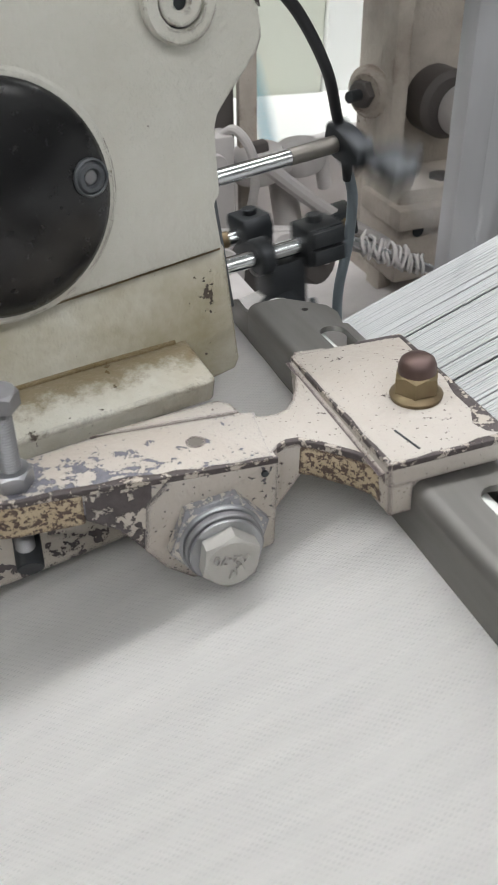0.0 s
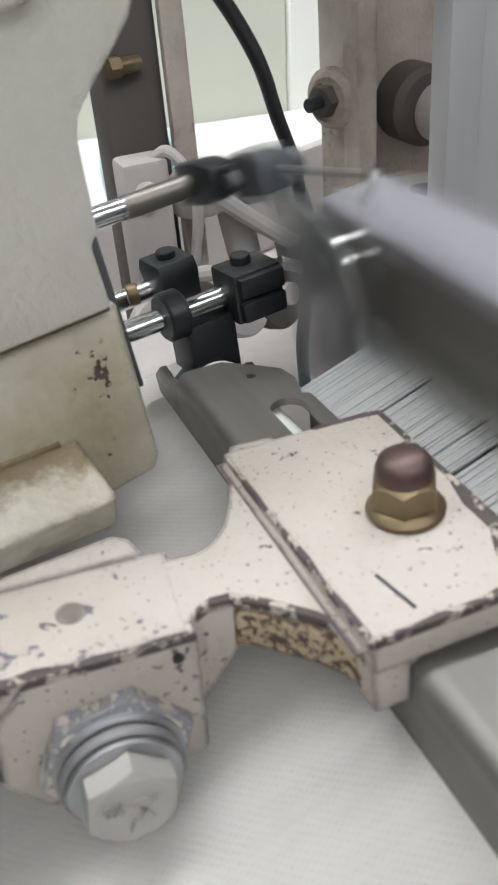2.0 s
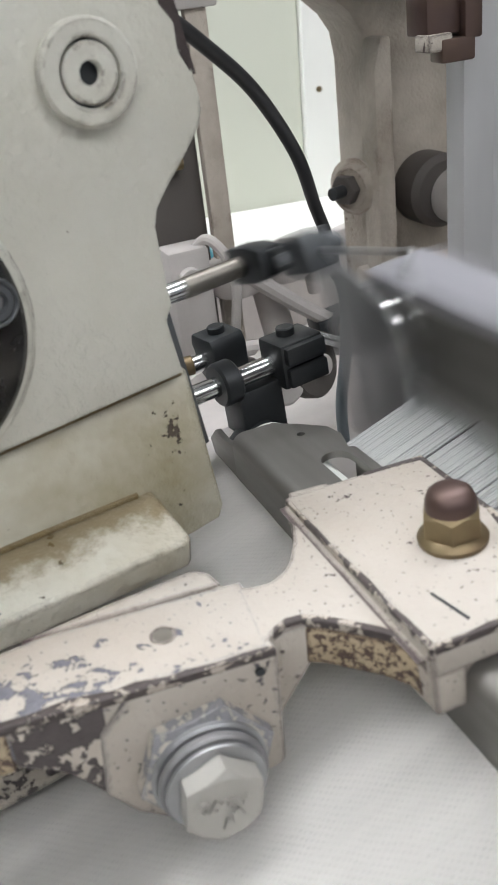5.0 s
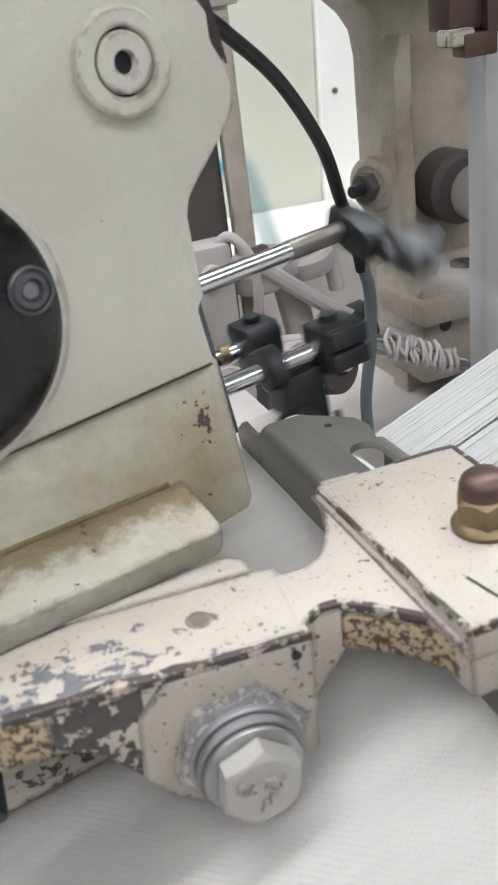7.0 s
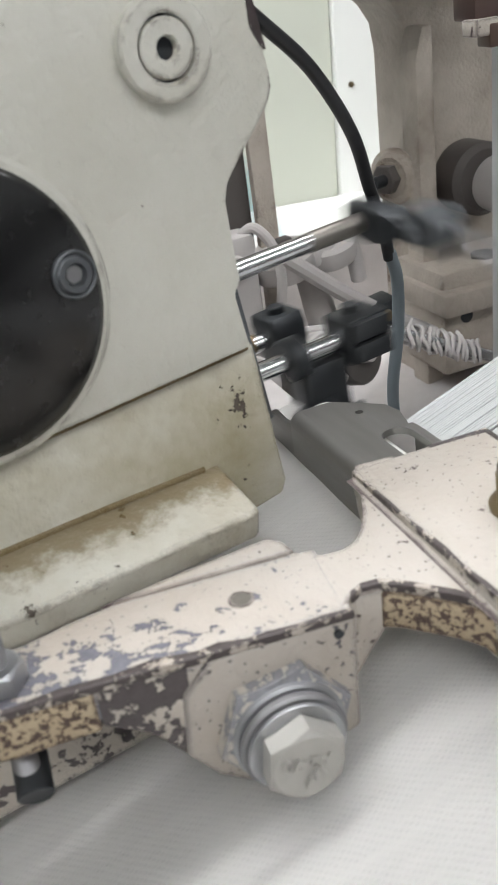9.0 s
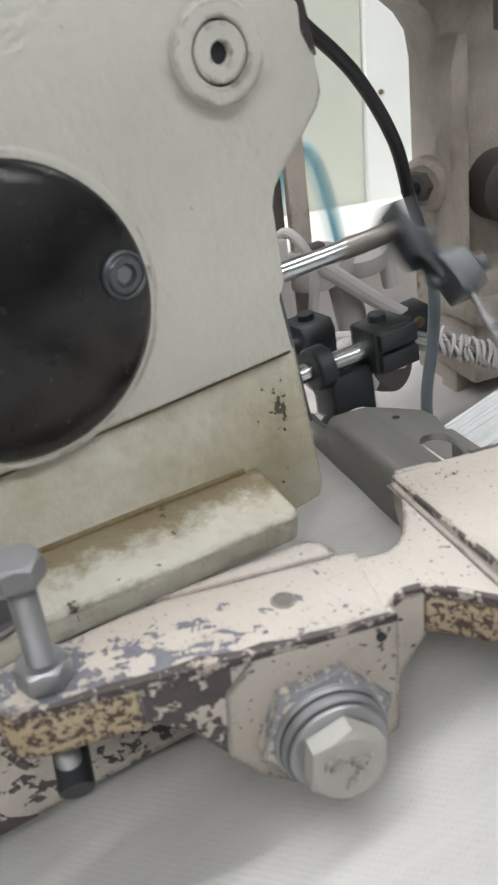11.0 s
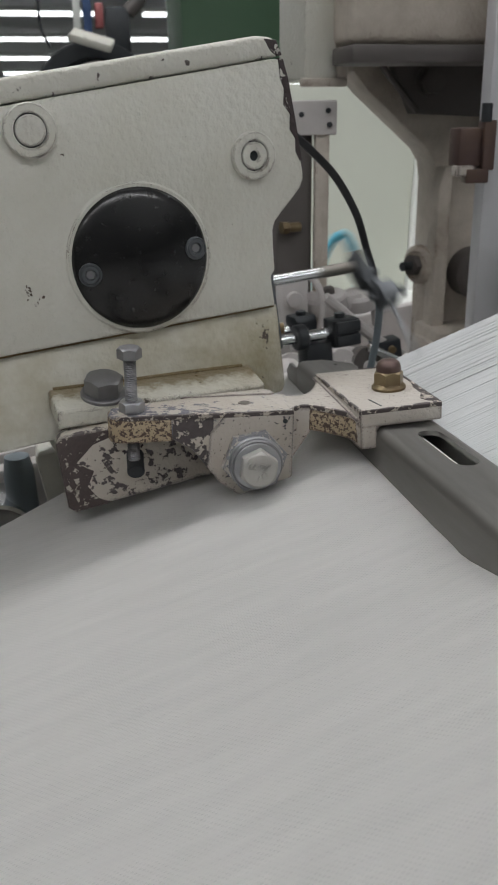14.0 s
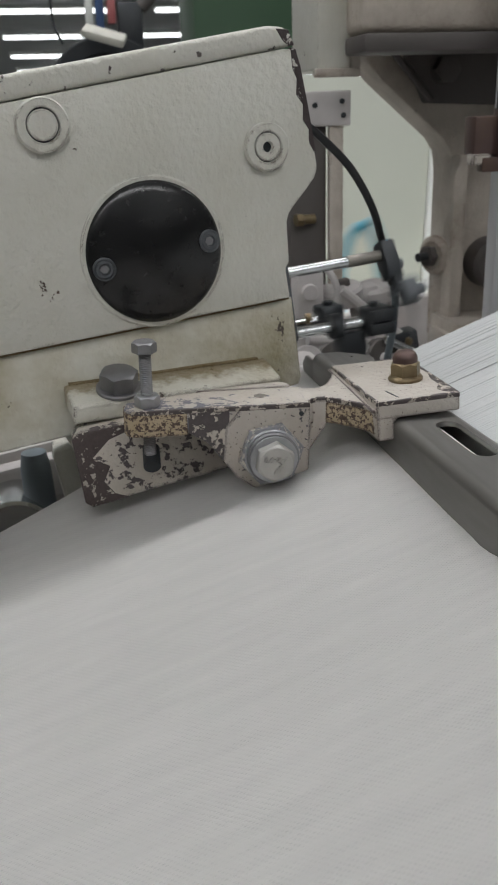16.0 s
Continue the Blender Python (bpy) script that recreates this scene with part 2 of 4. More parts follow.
def cloth_material():
    m, nt, bs = nodes_of("white_twill")
    v = coords(nt)
    big = noise_tex(nt, coords(nt, 1, 9, 1), 22.0, 5, 0.7)
    def wave(direction, period, turn, distort):
        tc = nt.nodes.new("ShaderNodeTexCoord")
        mp = nt.nodes.new("ShaderNodeMapping")
        mp.inputs["Rotation"].default_value = (0, 0, radians(turn))
        nt.links.new(tc.outputs["Object"], mp.inputs["Vector"])
        w = nt.nodes.new("ShaderNodeTexWave")
        w.bands_direction = direction
        w.inputs["Scale"].default_value = 2 * math.pi / (20 * period)
        w.inputs["Distortion"].default_value = distort
        w.inputs["Detail"].default_value = 1.0
        w.inputs["Detail Scale"].default_value = 2.0
        nt.links.new(mp.outputs["Vector"], w.inputs["Vector"])
        return w.outputs["Fac"]
    rows = wave("Y", 0.00056, 0, 0.8)
    sep = nt.nodes.new("ShaderNodeSeparateXYZ")
    nt.links.new(v, sep.inputs[0])
    sway = math_node(nt, "MULTIPLY", noise_tex(nt, v, 140.0, 2, 0.5), 0.5)
    line = math_node(nt, "ADD", math_node(nt, "DIVIDE", sep.outputs["Y"], 0.00072), sway)
    index = math_node(nt, "FLOOR", line)
    across = math_node(nt, "FRACT", line)
    run = math_node(nt, "FRACT", math_node(nt, "ADD", math_node(nt, "DIVIDE", sep.outputs["X"], 0.00185), math_node(nt, "ADD", math_node(nt, "MULTIPLY", index, 0.39), sway)))
    gap = math_node(nt, "MULTIPLY", ramp(nt, across, [(0.30, 0.0), (0.44, 1.0), (0.56, 1.0), (0.70, 0.0)]), ramp(nt, run, [(0.08, 0.0), (0.2, 1.0), (0.5, 1.0), (0.62, 0.0)]))
    patch = ramp(nt, noise_tex(nt, coords(nt, 1, 5, 1), 60.0, 5, 0.7), [(0.38, 0.1), (0.62, 1.0)])
    pick = math_node(nt, "MULTIPLY", gap, patch)
    weave = math_node(nt, "SUBTRACT", math_node(nt, "MULTIPLY", rows, 0.2), pick)
    fine = noise_tex(nt, coords(nt, 1, 7, 1), 260.0, 3, 0.7)
    col = mix(nt, math_node(nt, "MULTIPLY", ramp(nt, big, [(0.3, 0.0), (0.7, 1.0)]), 0.34), (0.84, 0.825, 0.8), (0.64, 0.63, 0.62))
    col = mix(nt, math_node(nt, "MULTIPLY", fine, 0.2), col, (0.6, 0.59, 0.58))
    col = mix(nt, math_node(nt, "MULTIPLY", pick, 0.34), col, (0.3, 0.295, 0.29))
    nt.links.new(col, bs.inputs["Base Color"])
    bs.inputs["Roughness"].default_value = 0.85
    bs.inputs["Sheen Weight"].default_value = 0.2
    bump(nt, bs, weave, 0.4, 0.0004)
    return m


CLOTH = cloth_material()


def glow(name, color, strength):
    m, nt, bs = nodes_of(name)
    bs.inputs["Emission Color"].default_value = (*color, 1)
    bs.inputs["Emission Strength"].default_value = strength
    bs.inputs["Base Color"].default_value = (0.8, 0.8, 0.8, 1)
    return m


TUBE = glow("lit_tube", (0.95, 0.98, 1.0), 5.8)


# ---- mesh helpers, all in millimetres ----
def finish(bm, sharp=32):
    bmesh.ops.recalc_face_normals(bm, faces=bm.faces)
    for f in bm.faces:
        f.smooth = True
    lim = radians(sharp)
    for e in bm.edges:
        if len(e.link_faces) == 2 and e.calc_face_angle(0) > lim:
            e.smooth = False
    return bm


def part(name, bm, material, parent=None, label="", m=None, sharp=32):
    """Link a bmesh built in millimetres as one mesh under a thing or part."""
    finish(bm, sharp)
    bm.transform(Matrix.Diagonal((0.001, 0.001, 0.001, 1)))
    me = bpy.data.meshes.new(name)
    bm.to_mesh(me)
    bm.free()
    me.materials.append(material)
    ob = new(name, me)
    if parent is not None:
        ob.parent = parent
    if m is not None:
        ob.matrix_basis = m
    if label:
        ob["label"] = label
    return ob


def mm(x, y, z, rx=0, ry=0, rz=0):
    return pose(x / 1000, y / 1000, z / 1000, rx, ry, rz)


def thing(name, label, category, m, group="", kind=""):
    ob = new(name)
    ob.empty_display_size = 0.02
    ob.matrix_basis = BED @ m
    return tagged(ob, label, category, group, kind)


def soften(bm, width, seg=2, angle=30):
    if width <= 0:
        return bm
    es = [e for e in bm.edges if len(e.link_faces) == 2 and e.calc_face_angle(0) > radians(angle)]
    bmesh.ops.bevel(bm, geom=es, offset=width, segments=seg, affect="EDGES", profile=0.5)
    return bm


def box(x0, x1, y0, y1, z0, z1, bev=0.6, bm=None, seg=2):
    b = bmesh.new()
    bmesh.ops.create_cube(b, size=1)
    b.transform(Matrix.Translation(((x0 + x1) / 2, (y0 + y1) / 2, (z0 + z1) / 2)) @ Matrix.Diagonal((x1 - x0, y1 - y0, z1 - z0, 1)))
    soften(b, bev, seg)
    return join(bm, b)


def join(bm, b):
    if bm is None:
        return b
    me = bpy.data.meshes.new("tmp")
    b.to_mesh(me)
    b.free()
    bm.from_mesh(me)
    bpy.data.meshes.remove(me)
    return bm


def prism(poly, z0, z1, bev=0.5, bm=None, seg=2):
    """Extrude a plan outline from z0 to z1."""
    b = bmesh.new()
    vs = [b.verts.new((x, y, z0)) for x, y in poly]
    f = b.faces.new(vs)
    r = bmesh.ops.extrude_face_region(b, geom=[f])
    bmesh.ops.translate(b, verts=[v for v in r["geom"] if isinstance(v, bmesh.types.BMVert)], vec=(0, 0, z1 - z0))
    bmesh.ops.recalc_face_normals(b, faces=b.faces)
    soften(b, bev, seg)
    return join(bm, b)


def upright(poly, y0, y1, bev=0.5, bm=None, seg=2):
    """Extrude a front outline (x, z) from y0 back to y1."""
    b = prism(poly, -y1, -y0, bev, None, seg)
    b.transform(Matrix(((1, 0, 0, 0), (0, 0, -1, 0), (0, 1, 0, 0), (0, 0, 0, 1))))
    return join(bm, b)


def lathe(profile, n=40, bm=None, m=None):
    """Turn (r, z) round the z axis; ends are closed."""
    b = bmesh.new()
    rings = []
    for r, z in profile:
        if r < 1e-4:
            rings.append([b.verts.new((0, 0, z))])
        else:
            rings.append([b.verts.new((r * math.cos(2 * math.pi * i / n), r * math.sin(2 * math.pi * i / n), z)) for i in range(n)])
    for a, c in zip(rings, rings[1:]):
        for i in range(n):
            k = (i + 1) % n
            if len(a) == 1 and len(c) == 1:
                continue
            if len(a) == 1:
                b.faces.new((a[0], c[i], c[k]))
            elif len(c) == 1:
                b.faces.new((a[i], a[k], c[0]))
            else:
                b.faces.new((a[i], a[k], c[k], c[i]))
    for end in (rings[0], rings[-1]):
        if len(end) > 1:
            b.faces.new(end)
    if m is not None:
        b.transform(m)
    return join(bm, b)


def along(p, q):
    """A turn and shift that lays the z axis from p to q."""
    d = Vector(q) - Vector(p)
    return Matrix.Translation(p) @ d.to_track_quat("Z", "Y").to_matrix().to_4x4(), d.length


def rod(p, q, r, n=24, bm=None, cham=0.3):
    m, l = along(p, q)
    c = min(cham, r * 0.4)
    return lathe([(0, 0), (r - c, 0), (r, c), (r, l - c), (r - c, l), (0, l)], n, bm, m)


def hexagon(p, q, af, bm=None, dome=0.8):
    """A hexagon head or nut from p to q, across flats af, with turned corners."""
    m, l = along(p, q)
    b = bmesh.new()
    rc = af / math.sqrt(3)
    lo = [b.verts.new((rc * math.cos(a), rc * math.sin(a), 0)) for a in [math.pi / 3 * i for i in range(6)]]
    hi = [b.verts.new((v.co.x, v.co.y, l - dome)) for v in lo]
    mid = []
    for i in range(6):
        k = (i + 1) % 6
        x = (hi[i].co + hi[k].co) / 2
        mid.append(b.verts.new((x.x, x.y, l - dome * 0.25)))
    top = [b.verts.new((af * 0.47 * math.cos(2 * math.pi * i / 24), af * 0.47 * math.sin(2 * math.pi * i / 24), l)) for i in range(24)]
    b.faces.new(lo)
    b.faces.new(top)
    for i in range(6):
        k = (i + 1) % 6
        b.faces.new((lo[i], lo[k], hi[k], mid[i], hi[i]))
        b.faces.new((hi[i], mid[i], top[(4 * i + 2) % 24], top[(4 * i + 1) % 24], top[4 * i]))
        b.faces.new((mid[i], hi[k], top[(4 * i + 4) % 24], top[(4 * i + 3) % 24], top[(4 * i + 2) % 24]))
    b.transform(m)
    return join(bm, b)


def smooth_path(points, steps=8):
    pts = [Vector(p) for p in points]
    pts = [2 * pts[0] - pts[1]] + pts + [2 * pts[-1] - pts[-2]]
    out = []
    for a, b, c, d in zip(pts, pts[1:], pts[2:], pts[3:]):
        for i in range(steps):
            t = i / steps
            out.append(0.5 * ((2 * b) + (c - a) * t + (2 * a - 5 * b + 4 * c - d) * t * t + (3 * b - a - 3 * c + d) * t ** 3))
    return out + [pts[-2]]


def tube(points, r, n=12, bm=None, steps=8, flat=1.0):
    pts = smooth_path(points, steps) if steps else [Vector(p) for p in points]
    b = bmesh.new()
    rings = []
    up = Vector((0, 0, 1))
    prev = None
    for i, p in enumerate(pts):
        d = (pts[min(i + 1, len(pts) - 1)] - pts[max(i - 1, 0)]).normalized()
        side = d.cross(up if prev is None else prev)
        if side.length < 1e-3:
            side = d.cross(Vector((1, 0, 0)))
        side.normalize()
        nrm = side.cross(d).normalized()
        prev = nrm
        rings.append([b.verts.new(p + r * (math.cos(2 * math.pi * k / n) * side + flat * math.sin(2 * math.pi * k / n) * nrm)) for k in range(n)])
    for a, c in zip(rings, rings[1:]):
        for k in range(n):
            b.faces.new((a[k], a[(k + 1) % n], c[(k + 1) % n], c[k]))
    b.faces.new(rings[0])
    b.faces.new(rings[-1])
    return join(bm, b)


def arc(cx, cy, r, a0, a1, n=10):
    return [(cx + r * math.cos(radians(a0 + (a1 - a0) * i / n)), cy + r * math.sin(radians(a0 + (a1 - a0) * i / n))) for i in range(n + 1)]


# ---- cloth and warp ----
def make_cloth():
    bm = bmesh.new()
    nx, ny = 60, 140
    x0, x1, y0, y1 = -420, 22, -700, 78
    grid = []
    for i in range(nx + 1):
        row = []
        for j in range(ny + 1):
            x = x0 + (x1 - x0) * i / nx
            y = y0 + (135 + 0.41 * min(max(x, -170), 0) - y0) * j / ny
            lift = min(max((-72 - y) / 34, 0), 1)
            reach = min(max((x + 90) / 90, 0), 1)
            z = -24 + 0.12 * x + 5.5 * lift * lift * (3 - 2 * lift) * reach + 0.8 * noise.noise(Vector((x * 0.012, y * 0.006, 3)))
            z += 0.35 * noise.noise(Vector((x * 0.01, y * 0.07, 8)))
            row.append(bm.verts.new((x, y, z)))
        grid.append(row)
    for i in range(nx):
        for j in range(ny):
            bm.faces.new((grid[i][j], grid[i + 1][j], grid[i + 1][j + 1], grid[i][j + 1]))
    bmesh.ops.solidify(bm, geom=bm.faces[:], thickness=0.7)
    ob = part("woven_cloth", bm, CLOTH)
    ob.matrix_basis = BED
    tagged(ob, "white twill cotton cloth stretched flat on the loom", "cloth")


make_cloth()


# ---- housing ----
HOUSING = mm(-8.2, 77, 27.8, 0, 0, 10)


def make_housing():
    t = thing("selvedge_unit_housing", "cream painted cast housing, chipped at the edges, beside the cloth", "machine housing", HOUSING)
    out = [(-330, 25), (-330, 99.5), (16, 98), (20.6, 97), (21.6, 90), (22.2, 76), (22.8, 52), (22.4, 49), (20.6, 46.2), (15.8, 42.2), (9.6, 37.4), (6.4, 34.6), (4.9, 31.5), (4.0, 25), (2.8, 14.5), (0.6, 12.5), (0.3, -0.5)]
    part("body", upright(out, 0, 60, 1.2), CREAM, t)
    part("top_cover", upright([(-330, 99.9), (-330, 109), (11, 107.4), (18.4, 105.8), (20.6, 98.4)], 0.4, 62, 2.0, None, 3), TOPPAINT, t)
    part("lower_body", upright([(-330, -16), (-107, -32), (-107, -40), (-2, -41), (0, -38), (2.2, -1), (-330, 24)], 3.0, 56, 0.8), OILY, t)
    part("bare_edge", upright([(18.8, 98), (18.2, 90), (19.4, 86), (18.0, 80), (20.4, 76), (19.2, 70), (21.2, 66), (20.4, 61), (21.8, 57), (22.9, 56), (22.5, 76), (21.9, 90), (20.9, 97)], -0.25, 3, 0.2), EDGE, t, "bare dark chipped edge")
    part("bare_corner", upright([(14, 105.8), (16, 101), (18.5, 98.6), (20.8, 98.6), (19.2, 104.6)], 0.1, 40, 0.3), EDGE, t, "bare dark chipped corner")
    # brown strip colours in both the dirt line and the groove's shade
    part("groove_dirt_shade", tube([(-320, 2.0, 23.6), (-160, 2.0, 11.4), (0, 2.0, -0.9)], 0.55, 6, None, 4), GROOVEBROWN, t)
    part("end_plate", upright([(0.8, -22), (2.6, -22), (3.6, 12), (2.0, 12)], 5, 50, 0.3), GREYIRON, t, "dark grey end plate")
    return t


housing = make_housing()


def cover():
    m = HOUSING @ mm(-55, 0, 33.2, 90, 0, 0)
    t = thing("inspection_cover", "round black domed cover with two sunk socket screws", "machine cover", m)
    part("seat_ring", lathe([(30.2, -1), (30.2, 0.4), (29.4, 1.0), (0, 1.0)], 64), CREAM, t)
    part("disc", lathe([(0, 8.0), (5, 7.8), (10, 7.2), (15, 6.2), (20, 5.0), (24, 3.9), (26.6, 3.0), (28, 1.8), (28.3, 0)], 72), BLACK, t, sharp=60)
    for sx, sy in ((21.8, -0.4), (-21.8, -0.8)):
        s = part("socket_screw", lathe([(4.6, 3.4), (4.6, 4.6), (4.2, 4.9), (3.9, 4.6), (3.9, 4.3), (3.3, 4.9), (2.3, 4.9), (2.0, 3.9), (0, 3.9)], 32), GREYIRON, t, m=mm(sx, sy, 0.9, 0, 8 if sx > 0 else -8, 0))
        part("hex_socket", hexagon((0, 0, 3.6), (0, 0, 4.2), 3.2, None, 0.2), DULL, s)


cover()


def boss(u, w, hole):
    t = thing("bearing_boss", "round cream painted boss with a ring groove" + (" and open centre hole" if hole else ", closed by a disc"), "boss", HOUSING @ mm(u, 0, w, 90, 0, 0), "bosses on the housing")
    part("ring_groove", lathe([(5.45, 0.42), (6.25, 0.42), (6.25, 0.75), (5.45, 0.75)], 44), IRON, t, "dark ring laid in the groove")
    if hole:
        part("outer_ring", lathe([(9.6, -1), (9.6, 2.2), (9.0, 3.0), (6.4, 3.0), (6.0, 2.6), (6.0, 0.4), (0, 0.4)], 48), CREAM, t)
        part("inner_ring", lathe([(5.5, 0.3), (5.5, 2.5), (5.1, 2.9), (2.4, 2.9), (2.1, 2.4), (2.1, -3), (0, -3)], 40), CREAM, t)
        # dark floor colours in the shade deep inside the hole
        part("bore_shade", lathe([(2.0, -2), (2.0, 0.9), (0, 0.9)], 24), IRON, t)
    else:
        part("outer_ring", lathe([(10, -1), (10, 2.2), (9.4, 3.0), (6.6, 3.0), (6.2, 2.6), (6.2, 0.4), (0, 0.4)], 48), CREAM, t)
        part("inner_disc", lathe([(5.7, 0.3), (5.7, 2.5), (5.2, 2.9), (0, 2.9)], 40), CREAM, t)


boss(0.8, 63, True)
boss(-86, 88.5, False)


LEDGE = HOUSING @ mm(-15.5, 0, -25.2, 15, 9, 0)


def ledge():
    t = thing("housing_foot", "cream painted ledge along the housing with oily seam", "machine foot", LEDGE)
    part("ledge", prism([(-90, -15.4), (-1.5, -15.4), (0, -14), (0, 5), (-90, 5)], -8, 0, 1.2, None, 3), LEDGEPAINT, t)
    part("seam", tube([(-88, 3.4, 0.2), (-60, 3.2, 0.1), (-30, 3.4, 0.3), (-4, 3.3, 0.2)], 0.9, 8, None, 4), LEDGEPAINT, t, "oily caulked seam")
    return t


ledge()


# ---- clamp arm with block ----
ARM_TURN = mm(-21.6, 17.2, 0.4, 1, 10, -4.5)
BLOCK_TURN = mm(0, 0, 0, -1.5, 6.5, -3)


def make_arm():
    t = thing("clamp_arm", "beige cast clamp arm with chipped paint, dark bare edges", "clamp arm", mm(0, 0, 0))
    a, k = ARM_TURN, BLOCK_TURN
    part("block", prism([(0, 0), (32, 0), (32.3, 1), (30.6, 57), (-2.6, 58.5), (-3, 57.5)], -6.8, 0, 0.7), ARM, t, m=k)
    part("left_edge", prism([(-0.12, -0.1), (1.3, 0.4), (0.7, 9), (-0.1, 14), (0.1, 22), (-1.2, 34), (-1.3, 42), (-2.2, 56.5), (-3.05, 56.8)], -1.5, 0.12, 0.3), BAREEDGE, t, "bare dark edge", m=k)
    part("front_edge", prism([(0.6, -0.15), (32.1, -0.15), (32.2, 2.6), (29, 1.9), (24, 2.2), (19, 1.0), (12, 1.3), (7, 0.7), (1.2, 1.2)], -1.6, 0.13, 0.3), BAREEDGE, t, "bare dark edge", m=k)
    part("right_edge", prism([(32.35, 0.8), (30.75, 57.2), (29.4, 57.2), (29.6, 40), (30.2, 30), (28.6, 22), (28.8, 14), (26, 8), (27.4, 4), (30.5, 1.6)], -1.5, 0.14, 0.3), BAREEDGE, t, "bare dark corner", m=k)
    part("back_edge", prism([(16, 56.4), (24, 55.9), (30, 55.0), (30.7, 57.15), (16, 57.9)], -1.5, 0.12, 0.3), BAREEDGE, t, "bare dark edge", m=k)
    part("block_leg", prism([(0.1, 0.1), (6.6, 0.1), (4, 56), (-2.8, 56)], -15.4, -6, 0.8), ARM, t, m=k)
    part("leg_fillet", upright([(6.4, -6.6)] + arc(9.6, -9.9, 3.3, 90, 180, 5) + [(6.4, -10)], 0.4, 54, 0.1), ARM, t, m=k)
    part("saw_cut", box(7.6, 8.2, 3.5, 13, -0.6, 0.16, 0.05, None, 1), IRON, t, "thin scratched line", m=k @ mm(0, 0, 0, 0, 0, 12) @ mm(2, -2, 0))
    curve = [(-0.4, 1.6), (1.4, 3.6), (4.2, 5.1), (7.4, 5.0), (11.1, 2.9), (14.9, -0.4), (19, -4.0), (22.2, -8.0), (23.6, -12.6)]
    notch = [(20.5, 46), (17.6, 36), (14.6, 28), (11.9, 22.6), (9.2, 19.4), (5.8, 17.7), (2, 17.8), (-1, 19.2), (-3.2, 21.2)]
    part("neck", prism(curve + [(30, -12), (30, 46)] + notch + [(-5, 21), (-5, 1.6)], -10.4, -0.05, 0.5), ARM, t, m=a)
    fillet = bmesh.new()
    ring = []
    for f in np.linspace(0, 1, 9):
        x, y = 22.7 - 4.6 * f, -13.5 + 54 * f
        ring.append([fillet.verts.new((x + dx, y, z)) for dx, z in ((2.4, -3), (-1.8, -0.12), (-0.8, 0.05), (0.1, 0.3), (0.9, 0.9 - 0.5 * f), (2.4, 0.9 - 0.5 * f))])
    for p, q in zip(ring, ring[1:]):
        for n in range(6):
            fillet.faces.new((p[n], p[(n + 1) % 6], q[(n + 1) % 6], q[n]))
    fillet.faces.new(ring[0])
    fillet.faces.new(ring[-1])
    part("block_fillet", fillet, ARM, t, "dusty cast fillet", m=a)
    part("arch_face", prism([(x - 0.05, y - 0.3) for x, y in curve[3:]] + [(24, -6), (19, 2), (12, 7)], -10.3, -1.8, 0.3), RUSTY, t, "rust speckled inner curve", m=a)
    part("arch_edge", prism([(x, y - 0.28) for x, y in curve[1:]] + [(x + 0.5, y + 1.3) for x, y in reversed(curve[1:])], -1.8, 0.1, 0.25), BAREEDGE, t, "bare dark edge", m=a)
    part("gusset", upright([(-2, -0.8), (9, -0.8), (9, -10.2), (0.4, -23.5), (-2, -24)], 4.4, 14, 0.6), ARM, t, m=a)
    bar = [(-70.4, 6), (-69.4, 2.6), (-66.6, 0.8), (-62, 0.2), (-46.5, 0.6), (-42, 0.9), (-26, 0.2), (0, 0.2), (1, 20.6), (-38, 20.9), (-47, 19.2), (-57, 16.4), (-66, 14.6), (-69.4, 12)]
    part("bar", prism(bar, -8.5, 0, 0.9), WORN, t, m=a)
    part("rear_strip", prism([(-3, 20.6), (-4.2, 25), (-7, 27.4), (-25, 24.1), (-42, 20.6), (-38, 20.2)], -7, 0.35, 0.5), ARM, t, m=a)
    part("tab", prism([(-70.6, 6), (-69.6, 2.4), (-66.7, 0.55), (-62, -0.05), (-46.4, 0.35), (-46.4, 12), (-70.6, 12)], -10.6, -0.8, 0.8), RUSTY, t, "rust speckled tab", m=a)
    part("web", upright([(-46.6, -0.6), (-24, -0.6), (-26, -26), (-33.5, -22), (-39, -14.5), (-46.6, -9.6)], 0.4, 12, 0.9), WEBPAINT, t, "bare dark web", m=a)
    padpoly = [(-25.8, -0.1), (-32, -8), (-33.2, -22), (-28.4, -29), (-21.5, -34.2), (-17, -35.4), (-9, -35), (-2.2, -31.4), (0.6, -27.4), (0.9, -1), (0.2, -0.1)]
    part("pad", upright(padpoly, -0.3, 14, 0.7), PADPAINT, t, m=a)
    part("bar_edge", prism([(-68, 0.9), (-62, 0.0), (-46, 0.2), (-26, -0.45), (0.6, -0.45), (0.4, 0.7), (-5, 1.0), (-9, 0.6), (-15, 1.1), (-19, 0.8), (-24, 2.0), (-28, 1.4), (-35, 2.6), (-43, 1.8), (-52, 2.2), (-60, 1.2), (-67, 2.0)], -1.7, 0.12, 0.3), BAREEDGE, t, "bare dark edge", m=a)
    part("oil_hole", lathe([(2.5, -4), (2.5, 0.1), (2.0, 0.16), (1.9, -3), (0, -3)], 24), ARM, t, m=a @ mm(-17, 11.3, 0))
    # flat disc stands in for the hole's darker floor; the bar is solid
    part("hole_disc", lathe([(0, 0), (1.85, 0), (1.85, 0.12), (0, 0.12)], 20), OILED, t, m=a @ mm(-17, 11.3, 0.02))
